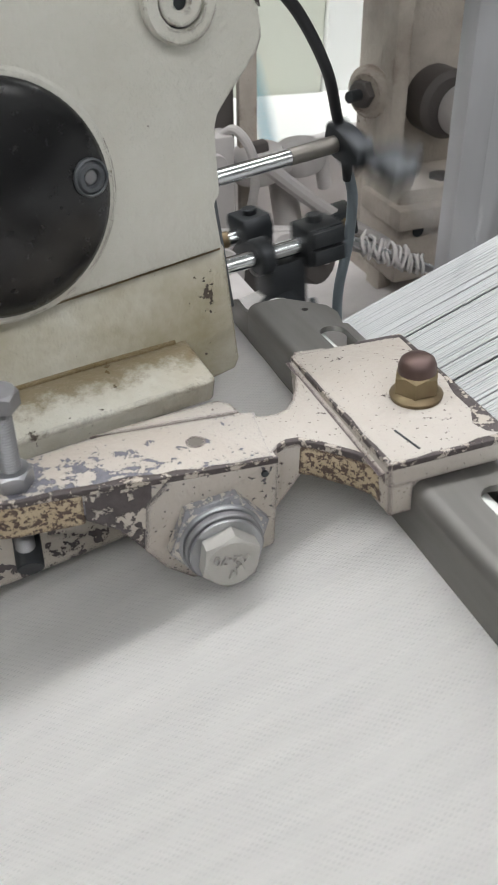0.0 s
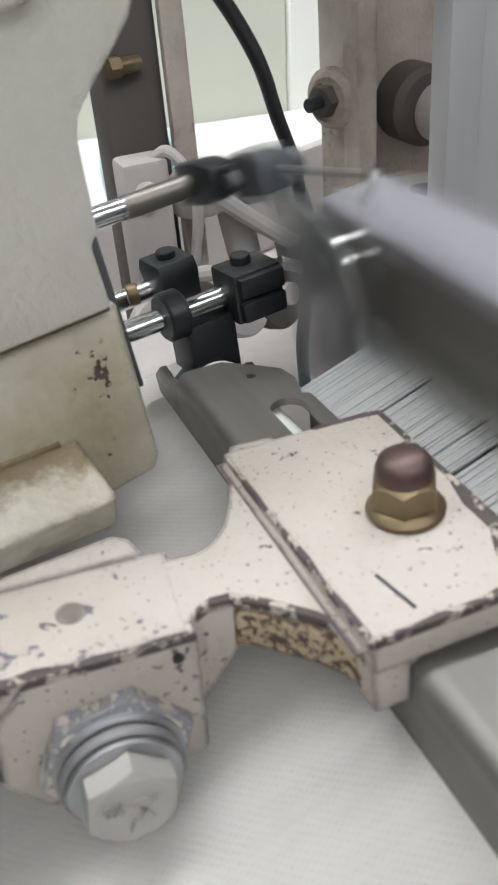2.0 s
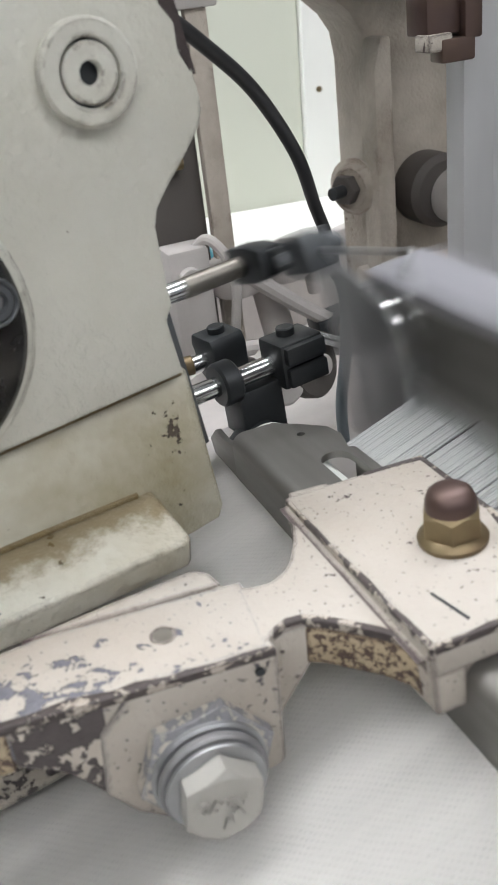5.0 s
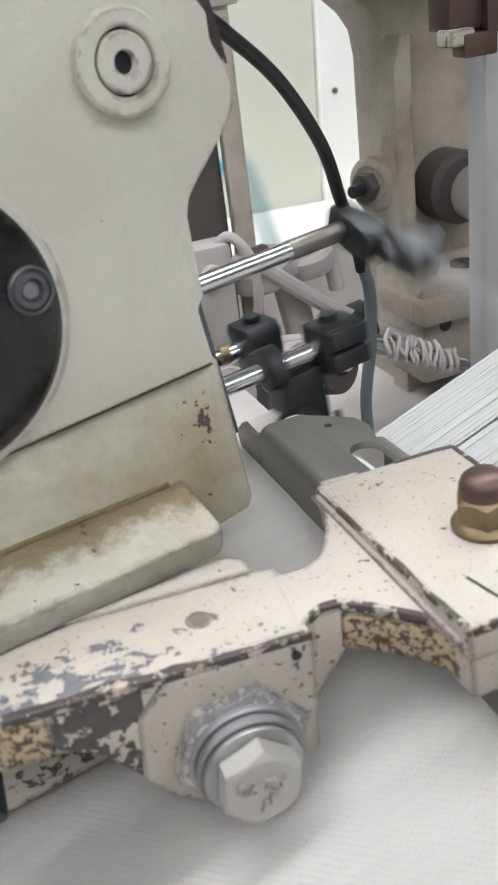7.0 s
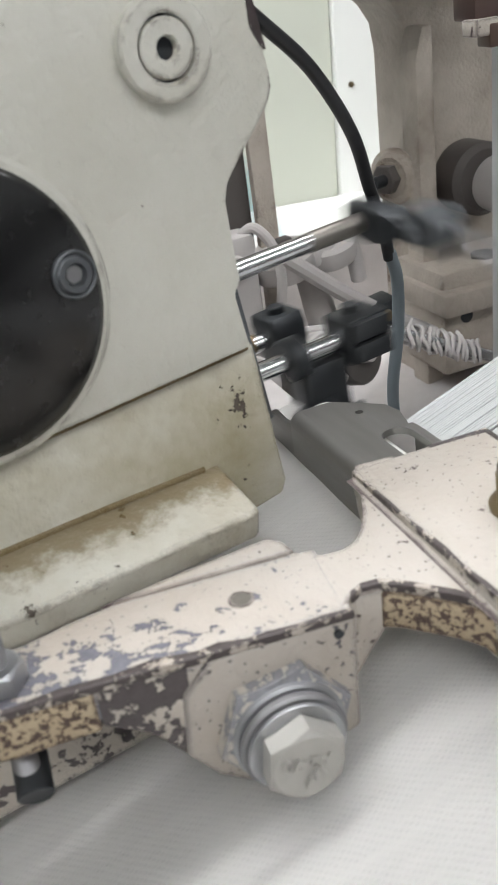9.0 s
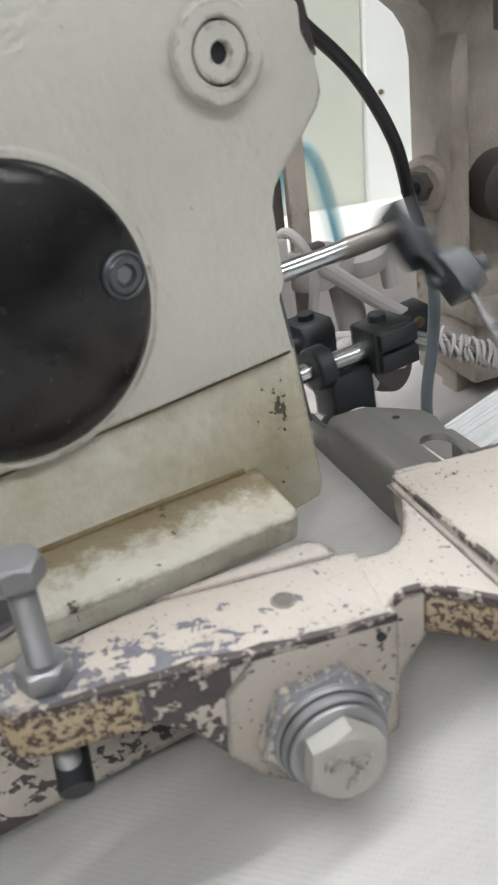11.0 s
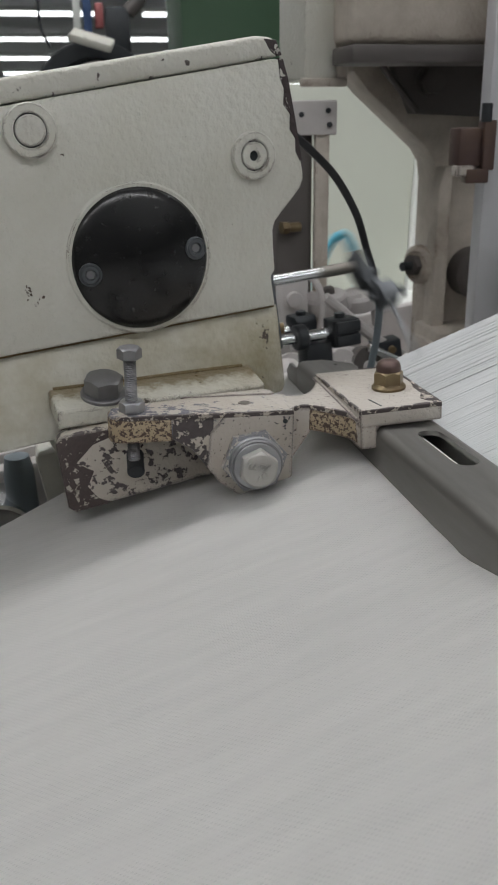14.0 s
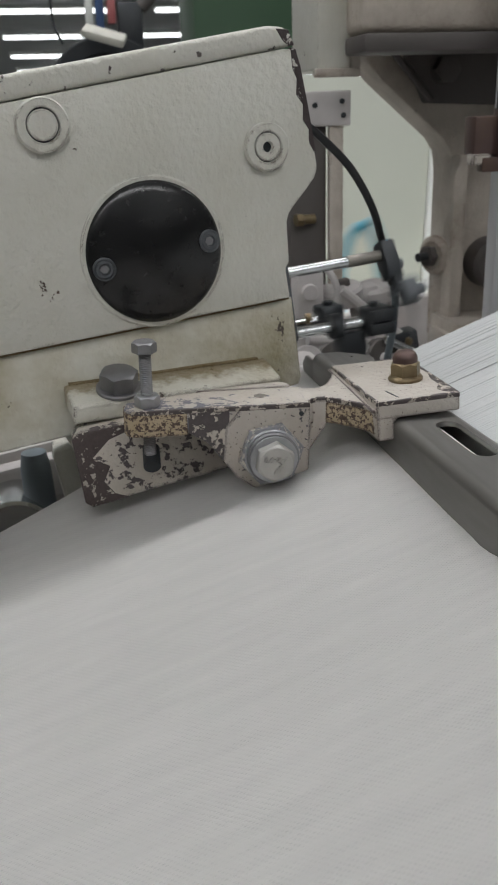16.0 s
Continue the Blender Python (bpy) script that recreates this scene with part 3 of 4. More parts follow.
    # dark disc stands in for the shade of a small hole
    part("pin_hole_shade", lathe([(0.9, 0), (0.9, 1.05), (0, 1.0)], 14), IRON, t, m=a @ mm(-2.8, 0.2, -4.0, 90, 0, 0))
    return t


make_arm()


def raised_text(body, size, depth):
    """Letters as a solid mesh centred on the origin, in millimetres."""
    cu = bpy.data.curves.new("letters", "FONT")
    cu.body, cu.size, cu.extrude = body, size, depth
    cu.align_x, cu.align_y = "CENTER", "CENTER"
    ob = bpy.data.objects.new("letters", cu)
    me = bpy.data.meshes.new_from_object(ob)
    bm = bmesh.new()
    bm.from_mesh(me)
    bpy.data.objects.remove(ob)
    bpy.data.curves.remove(cu)
    bpy.data.meshes.remove(me)
    return bm


def pivot_bolt():
    t = thing("pivot_bolt", "zinc plated hexagon bolt with washers, letters on its head", "bolt", mm(-39.6, 19.4, -16.2, 88, 0, -3))
    part("rear_nut", hexagon((0, 0, -1), (0, 0, 4.4), 22.5), NUTPAINT, t, "painted hexagon nut, chipped")
    part("washer", lathe([(0, 4.3), (10.2, 4.3), (10.7, 4.7), (10.7, 5.5), (10.2, 5.9), (0, 5.9)], 48), ZINC, t)
    part("spring_washer", lathe([(0, 5.8), (9.0, 5.8), (9.0, 6.2), (9.6, 6.2), (10.0, 6.6), (10.0, 7.8), (9.6, 8.2), (0, 8.2)], 48), DULL, t)
    part("thin_washer", lathe([(0, 8.1), (8.3, 8.1), (8.3, 8.5), (9.0, 8.5), (9.2, 8.7), (9.2, 9.2), (9.0, 9.4), (0, 9.4)], 48), ZINC, t)
    h = part("head", hexagon((0, 0, 9.2), (0, 0, 14.2), 13.4, None, 0.8), HEXFACE, t, m=mm(0, 0, 0, 0, 0, 12))
    part("grade_mark", raised_text("A2-70", 3.5, 0.75), HEXFACE, h, "raised grade letters", m=mm(0.3, 1.7, 14.2, 0, 0, 150))
    for i, x in enumerate((-1.5, 0.2, 1.6)):
        part("raised_mark", box(-0.32, 0.32, -1.2, 1.2, 13.9, 14.9, 0.1, None, 1), HEXFACE, h, m=mm(x, -2.6 + 0.3 * i, 0, 0, 0, 160 + 24 * (i - 1)))
    return t


pivot_bolt()


def block_nut():
    t = thing("domed_nut", "brown domed cap nut on a yellow plated flange nut", "nut", BLOCK_TURN @ mm(19.4, 25, 0))
    part("flange", lathe([(6.7, 0), (6.9, 1.0), (6.3, 1.8), (5.6, 2.3), (0, 2.4)], 40), BRASS, t)
    part("hexagon_body", hexagon((0, 0, 2), (0, 0, 7.4), 10.4, None, 1.0), BRASS, t)
    part("cap", lathe([(4.9, 7.3), (4.9, 9.2), (4.3, 10.8), (3.0, 11.8), (0, 12.2)], 32), RUSTNUT, t, sharp=60)


block_nut()


def threaded(p, q, r, bm=None):
    m, l = along(p, q)
    prof = [(0, 0)]
    n = int(l / 0.75)
    for i in range(n):
        prof += [(r - 0.35, i * l / n), (r, (i + 0.5) * l / n)]
    prof += [(r - 0.35, l), (0, l)]
    return lathe(prof, 20, bm, m)


def adjusting_bolt():
    t = thing("adjusting_bolt", "long dull steel set bolt with locknut through the tab", "bolt", ARM_TURN @ mm(-61.2, 7.2, 0))
    part("head", hexagon((0, 0, 21.4), (0, 0, 25.6), 8.2), DULL, t)
    part("shank", threaded((0, 0, -20), (0, 0, 21.8), 2.45), DULL, t, sharp=70)
    part("locknut", hexagon((0, 0, 0.3), (0, 0, 4.6), 8.6), ZINC, t)
    part("stop_pin", rod((0.4, -3.6, -24), (0.4, 6, -20), 3.4), IRON, t)


adjusting_bolt()


def lever():
    t = thing("lever_plate", "flat lever plate with half worn beige paint", "lever", mm(-113, 42, 0, 0, 0, 0))
    part("plate", upright([(-1.5, -27), (1, -29.5), (60, -28.5), (72, -22), (72, -10), (36, -3), (32, 1.4), (3, 3.4), (0, 1)], 0, 11, 1.2), LEVER, t)
    part("bare_end", upright([(-1.6, -27), (1, -29.6), (16, -29.2), (11, -26), (8, -20), (12, -14), (6, -9), (14, -3), (24, -1), (22, 1.6), (3, 2.6), (0, 0.6)], -0.15, 3, 0.2), DARKBARE, t, "bare dark worn end")


lever()


def foot_bolt():
    t = thing("foot_bolt", "large dull hexagon bolt with washer on the ledge", "bolt", LEDGE @ mm(-69, -6, 0))
    part("washer", lathe([(9.5, 0), (9.5, 1.2), (9, 1.6), (0, 1.6)], 36), DULL, t)
    part("head", hexagon((0, 0, 1.5), (0, 0, 8.5), 14), DULL, t)


foot_bolt()


# ---- temple channel ----
def capsule(cx, y0, y1, r, n=8):
    return arc(cx, y1 - r, r, 0, 180, n) + arc(cx, y0 + r, r, 180, 360, n)


def plate(outer, holes, z0, z1):
    """A flat plate with holes through it."""
    b = bmesh.new()
    for loop in [outer] + holes:
        vs = [b.verts.new((x, y, z0)) for x, y in loop]
        for p, q in zip(vs, vs[1:] + vs[:1]):
            b.edges.new((p, q))
    bmesh.ops.triangle_fill(b, edges=b.edges[:], use_beauty=True)
    bmesh.ops.dissolve_limit(b, angle_limit=0.01, verts=b.verts, edges=b.edges)
    r = bmesh.ops.extrude_face_region(b, geom=b.faces[:])
    bmesh.ops.translate(b, verts=[v for v in r["geom"] if isinstance(v, bmesh.types.BMVert)], vec=(0, 0, z1 - z0))
    bmesh.ops.recalc_face_normals(b, faces=b.faces)
    return b


CHANNEL_TURN = mm(-1, -4.5, -7.2, -1, 9, 0)


def make_channel():
    t = thing("temple_channel", "worn grey steel channel with long slots over the cloth fell", "channel", CHANNEL_TURN)
    slots = [capsule(24, 60, 88, 4.2), capsule(23, -41, -3, 4.6), capsule(23, -112, -74, 4.6), capsule(23, -184, -146, 4.6)]
    outer = [(10, -420), (29.5, -420), (29.5, 88), (31.5, 96), (30.4, 102), (25.6, 107), (19, 113), (10, 113)]
    top = plate(outer, slots + [arc(22.5, 102, 1.2, 0, 330, 8)], -1.9, 0)
    part("web", top, CHANNEL, t)
    left = [(6.5, -18), (6.5, -3.5)] + arc(10, -3.5, 3.5, 180, 90, 6) + [(10, -1.9)] + arc(10, -3.5, 1.6, 90, 180, 5) + [(8.4, -18)]
    part("left_flange", upright(left, -420, 113, 0), CHANNEL, t)
    right = arc(29.5, -3.5, 3.5, 90, 0, 6) + [(33, -18), (31.1, -18), (31.1, -3.5)] + arc(29.5, -3.5, 1.6, 0, 90, 5)
    part("right_flange", upright(right, -420, 88, 0), CHANNEL, t)
    tip = prism([(-18, 112), (-3, 112), (-4.5, 120), (-4, 127), (-9, 133), (-18, 128)], 6.6, 8.4, 0.2)
    tip.transform(Matrix(((0, 0, 1, 0), (0, 1, 0, 0), (1, 0, 0, 0), (0, 0, 0, 1))))
    part("flange_tip", tip, CHANNEL, t)
    r = thing("temple_roller", "white plastic roller inside the steel channel", "roller", CHANNEL_TURN)
    part("roller", rod((19, -420, -11), (19, 119, -11), 8.6, 32), WHITE, r)
    part("journal", rod((19, 118, -11), (19, 128, -11), 3.2, 20), IRON, r)


make_channel()

# ---- warp yarns ----
def warp(name, z_end, count, step, label, material, r):
    bm = bmesh.new()
    rnd = random.Random(3)
    for i in range(count):
        y = 94 - step * i + rnd.uniform(-0.25, 0.25)
        if rnd.random() < 0.03:
            continue
        a, b = Vector((30, y, -20)), Vector((330, y + rnd.uniform(-1, 1), z_end + rnd.uniform(-1.2, 1.2)))
        ring = []
        for p in (a, b):
            ring.append([bm.verts.new(p + Vector((0, r * math.cos(k * 1.5708), r * math.sin(k * 1.5708)))) for k in range(4)])
        for k in range(4):
            bm.faces.new((ring[0][k], ring[0][(k + 1) % 4], ring[1][(k + 1) % 4], ring[1][k]))
    ob = part(name, bm, material, sharp=180)
    ob.matrix_basis = BED
    return tagged(ob, label, "yarn", "", "stuff")


warp("upper_warp_sheet", 36, 330, 0.85, "white warp yarns rising from the cloth fell", YARN, 0.56)
warp("lower_warp_sheet", -42, 330, 0.85, "white warp yarns of the lower shed", YARN, 0.56)


# ---- tucking rods and clamps ----
ROD_TURN = (0, 4.5, 8.4)


def needle_rod():
    t = thing("tucking_needle_rod", "chrome rod with black clamp, grey block and thin needle", "needle rod", mm(0, 125.4, 27.9, *ROD_TURN))
    part("chrome_rod", rod((-60, 0, 0), (36, 0, 0), 2.75), CHROME, t)
    part("soiled_end", rod((35.5, 0, 0), (60, 0, 0), 2.95), OILED, t)
    c = part("clamp", prism([(-5, -6.5), (5, -6.5), (5.2, 6), (3.8, 13), (-3.8, 13), (-5.2, 6)], -3.8, 3.8, 0.6), IRON, t, m=mm(58, 0, 0) @ Matrix(((0, 0, 1, 0), (1, 0, 0, 0), (0, -1, 0, 0), (0, 0, 0, 1))))
    part("clamp_screw", lathe([(2.6, 0), (2.6, 2.4), (2.2, 2.8), (1.4, 2.8), (1.2, 1.6), (0, 1.6)], 20), GREYIRON, c, m=mm(-1, 6, 3.8))
    part("strap", box(57, 63, -3, 3, -20, -9, 0.5), IRON, t)
    g = part("needle_block", box(59.5, 69, -5.2, 5.2, -27, -14.5, 0.9), GREYIRON, t, "grey needle block")
    part("cross_screw", rod((55, 0, -20), (74, 0, -20), 1.6, 16), GREYIRON, g)
    part("screw_head", rod((71, 0, -20), (75, 0, -20), 2.7, 18), GREYIRON, g)
    part("needle", tube([(65, 0.5, -26), (65.4, 2, -42), (66, 3.6, -58), (66, 3.6, -62), (64, 4.5, -63.5), (60, 8, -63)], 1.05, 10, None, 6), ZINC, t, "thin bent steel needle")
    return t


GRIP_REST = mm(-16.8, 121.4, -0.4, 0, 6.5, 9.2)
GUIDE_REST = mm(-6.9, 146.2, -4.0, 0, 5, 10.4)


def gripper_rod():
    t = thing("gripper_rod", "chrome rod with black split clamp and collar", "rod", GRIP_REST)
    part("chrome_rod", rod((-50, 0, 0), (60, 0, 0), 3.0), CHROME, t)
    part("collar", rod((27, 0, 0), (33, 0, 0), 6.6, 32, None, 0.7), IRON, t)
    c = part("split_clamp", box(46, 61, -6.5, 6, -7, 7, 0.9), IRON, t)
    part("clamp_lip", box(47, 60.5, -8.5, -5, -6.2, -0.6, 0.6), IRON, c)
    part("clamp_lip", box(47, 60.5, -8.5, -5, 0.6, 6.2, 0.6), IRON, c)
    part("clamp_screw", rod((53, 1, 6), (53, 1, 9.4), 2.8, 20), IRON, c)
    part("gripper_body", box(32, 47, -3, 9, -22, -4, 1.2), IRON, t)
    part("gripper_foot", lathe([(0, -6), (8.5, -6), (9, -4), (9, 4), (8, 6), (0, 6)], 28), IRON, t, m=mm(36, -1, -24, 0, 70, 20))
    part("foot_screw", lathe([(4.2, 0), (4.2, 2), (3.4, 2.6), (2.2, 2.6), (2, 1.4), (0, 1.4)], 24), GREYIRON, t, m=mm(47, -4, -24, 0, 90, -30))
    return t


def guide_rod():
    t = thing("guide_rod", "short chrome guide rod with black clamp block", "rod", GUIDE_REST)
    part("chrome_rod", rod((-50, 0, 0), (31, 0, 0), 2.9), CHROME, t)
    c = part("clamp_block", prism([(-6, -5)] + arc(0, -1, 6.6, 215, 380, 10) + [(7.5, 4), (6, 7.5), (-5.5, 7.5), (-7, 4)], -6, 6, 0.7), IRON, t, m=mm(28, 0, 0) @ Matrix(((0, 0, 1, 0), (1, 0, 0, 0), (0, 1, 0, 0), (0, 0, 0, 1))))
    part("clamp_screw", rod((0, 6.5, 0), (0, 9.6, 0), 2.8, 20), IRON, c)
    part("set_screw", rod((11, -7, 4), (14, -8, 4), 3, 18), BRASS, t)
    part("end_button", rod((9, -25, -21), (14, -26, -21), 4, 20), WHITE, t)
    return t


needle = needle_rod()
gripper = gripper_rod()
guide = guide_rod()


# ---- sley with reed ----
def sley():
    t = thing("sley_bar", "grey steel sley bar with red marks and bright end plate", "sley", mm(0, 0, 0))
    part("bar", box(49, 66, -560, 112, -30, 15, 1.6), CHANNEL, t)
    part("front_lip", box(46.5, 50, -560, 100, -12, -5, 0.8), CHANNEL, t)
    part("top_strip", box(50, 68, -560, 110, 14.5, 18.5, 0.8), SLEYTOP, t)
    ep = [(132, 22), (100, 16)] + [(91, 13), (86, 7), (85.5, 0), (88, -14), (97, -30), (105, -40), (132, -40)]
    b = prism([(z, y) for y, z in ep], 45.5, 47.2, 0.3)
    b.transform(Matrix(((0, 0, 1, 0), (0, 1, 0, 0), (1, 0, 0, 0), (0, 0, 0, 1))))
    part("end_plate", b, ZINC, t, "bright bent end plate")
    part("plate_flange", tube([(45, 100, 17), (45, 90, 13.4), (45, 85.6, 6), (45, 85.6, -1), (45, 88, -14), (45, 97, -30), (45, 105, -40)], 1.3, 10, None, 6), CHROME, t, "bright polished rim")
    part("leg", box(50, 70, 60, 90, -330, -28, 2), CHANNEL, t)
    part("leg", box(50, 70, -500, -470, -330, -28, 2), CHANNEL, t)
    for y, z, w in ((30, 4, 6), (20, 3, 5), (6, 2, 9), (-40, 3, 6), (-52, 3, 6)):
        part("red_mark", box(48.7, 49.2, y - w / 2, y + w / 2, z - 3.2, z + 3.2, 0.1, None, 1), RED, t, "faded red mark")
    return t


reed = sley()


# ---- hoses and cable ----
def hose(name, pts, r, mat, label, cat="hose"):
    t = thing(name, label, cat, mm(0, 0, 0))
    part("tube", tube(pts, r, 14, None, 10), mat, t)
    return t


cable = hose("black_cable", [(16, 110, 97), (22.5, 116, 92.5), (30, 120, 85), (41.5, 123, 70), (51, 128, 50), (57, 137, 31), (60.5, 141, 18), (61, 142, 6)], 1.9, RUBBER, "glossy black cable arching from the housing", "cable")
part("ferrule", rod((13, 106, 98), (20, 113.5, 94.5), 3.0), BRASS, cable)
hose("grey_hose", [(61.5, 142, 8), (62, 142, -2), (58, 141, -18), (52, 141, -36), (50, 142, -52)], 2.0, GREYHOSE, "grey air hose hanging behind the rods")
blue = hose("blue_hose", [(112, 430, -110), (113, 430, -75), (115.5, 430, -52), (126, 430, -28), (137, 430, -15), (146, 430, -12.5), (151, 430, -20), (154, 430, -36), (155, 430, -70), (154, 430, -100)], 4.0, BLUE, "bright blue air hose bent in an arch")


# ---- loom frame behind ----
UP = 9.3


def frame_bracket():
    t = thing("loom_side_frame", "dirty beige cast iron side frame with gusset and bolts", "machine frame", mm(162, 300, 0, 0, UP, 0))
    part("post", upright([(2, -330), (60, -330), (60, 140), (-58, 140), (-58, 122), (-62, 105), (-50, 92), (-6, 55), (0, 46), (2, 34)], 0, 34, 2.5), DIRTY, t)
    part("post_rib", upright([(-2, -330), (8, -330), (8, 44), (2, 44), (-2, 30)], -14, 2, 2.0), DIRTY, t)
    part("gusset_plate", upright([(-42, 118), (60, 114), (60, 74), (-22, 78)], -10, 0.5, 1.0), LINTDARK, t)
    part("gusset_flange", box(-60, -26, -34, 4, 108, 123, 2), DIRTY, t)
    part("gusset_rib", tube([(-50, -11, 112), (-20, -11, 80)], 2.4, 8, None, 0), LINTDARK, t)
    for x, z in ((-12, 98), (36, 96)):
        b = part("bolt", hexagon((x, -9, z), (x, -20, z), 15), LINTDARK, t)
        part("washer", rod((x, -8, z), (x, -11.5, z), 10, 24), LINTDARK, b)
    part("shaft_boss", rod((32, -20, -30), (32, 6, -30), 18, 36, None, 3), LINTDARK, t)
    part("shaft_hub", rod((37, -50, -34), (37, -16, -32), 13.5, 32, None, 3), LINTY, t)
    n = part("side_boss", rod((-2, 6, -24), (-10, 2, -24), 14, 28, None, 4), DIRTY, t)
    part("side_nut", hexagon((-10, 2, -24), (-15, 0, -24), 13), LINTDARK, n)
    part("stud", rod((-14, 0, -24), (-22, -3, -24), 3.2, 16), IRON, n)
    part("foot", box(-10, 60, -46, 0, -86, -74, 2), DIRTY, t)
    part("foot_bolt", hexagon((26, -26, -74), (26, -26, -64), 13), LINTDARK, t)
    return t


frame_bracket()


def frame_box():
    t = thing("bearing_block", "dusty beige bearing block with a round hole", "machine block", mm(145, 262, -66, 0, UP, 0))
    part("block", box(0, 60, 0, 46, -52, 2, 2.5), DIRTY, t)
    # dark disc on the solid face stands in for a shaded hole
    part("hole", lathe([(3.4, 0), (3.4, 0.6), (0, 0.6)], 20), IRON, t, m=mm(13, 0, -22, 90, 0, 0))


frame_box()


def grey_upright():
    t = thing("grey_upright", "plain grey steel upright beside the warp", "upright", mm(146.5, 200, -12, 0, UP, 0))
    part("face", box(0, 14, 0, 12, -500, 330, 0.8), UPRIGHT, t)
    part("return_edge", box(14.6, 34, 3, 14, -500, 330, 1.0), UPRIGHT, t)


grey_upright()


def upper_beam():
    t = thing("upper_beam", "soiled cream cast beam above the side frame", "beam", mm(100, 240, 124, 0, UP, 0))
    part("beam", box(-6, 260, -10, 70, 3, 70, 6, None, 4), DIRTY, t)
    part("shoe", box(-8, 90, -18, 20, -7, 3, 2), LINTDARK, t)
    g = thing("control_box", "cream plastic guard box with brown grease stain", "guard box", mm(73, 262, 111, 0, UP, 0))
    part("box", box(0, 22, 0, 60, 3, 120, 3), CREAM, g)
    part("frame_edge", box(-2, 27, -3, 3, -1, 4, 1), DIRTY, g)
    part("side_edge", box(21, 27, -3, 3, 4, 120, 1), DIRTY, g)


upper_beam()


def dark_clamp():
    t = thing("square_clamp", "rusty brown square clamp with worn cream jaw", "clamp", mm(135, 190, 54, 0, UP, 0))
    part("body", box(0, 14, 0, 14, 0, 21, 1.2), RUSTNUT, t)
    part("upright_bar", box(13.6, 21, -3, 6, -2, 25, 0.9), RUSTNUT, t)
    part("jaw", box(-1, 9, -2.5, 7, -5, 0.8, 0.9), ARM, t)
    part("lower_jaw", prism([(4, -3), (18, -3), (20, 7), (6, 8)], -9, -1, 0.9), RUSTNUT, t)
    part("pin", rod((15, -1, 24), (15, -1, 34), 3, 16), IRON, t)


dark_clamp()


def back_pillar():
    t = thing("rear_post", "dusty brown iron post with pale angle strip", "post", mm(53, 262, 0, 0, UP, 0))
    part("post", box(-16, 8, 0, 22, -200, 92, 2), LINTDARK, t)
    part("angle", box(8, 17, -6, -1, -200, 102, 0.8), DIRTY, t)
    part("cap_plate", box(-10, 21, -8, 0, 84, 104, 1), LINTY, t)
    for x, z in ((-2, 96), (15, 98), (16, 90)):
        part("rivet", rod((x, -7, z), (x, -9.5, z), 1.6, 12), IRON, t)
    f = thing("brass_fitting", "small yellow brass air fitting", "fitting", mm(48, 258, 30, 0, UP, 0))
    part("body", rod((0, 0, 0), (9, 2, 0), 3, 16), BRASS, f)
    part("nut", hexagon((-4, -1, 0), (1, 0, 0), 7), BRASS, f)


back_pillar()


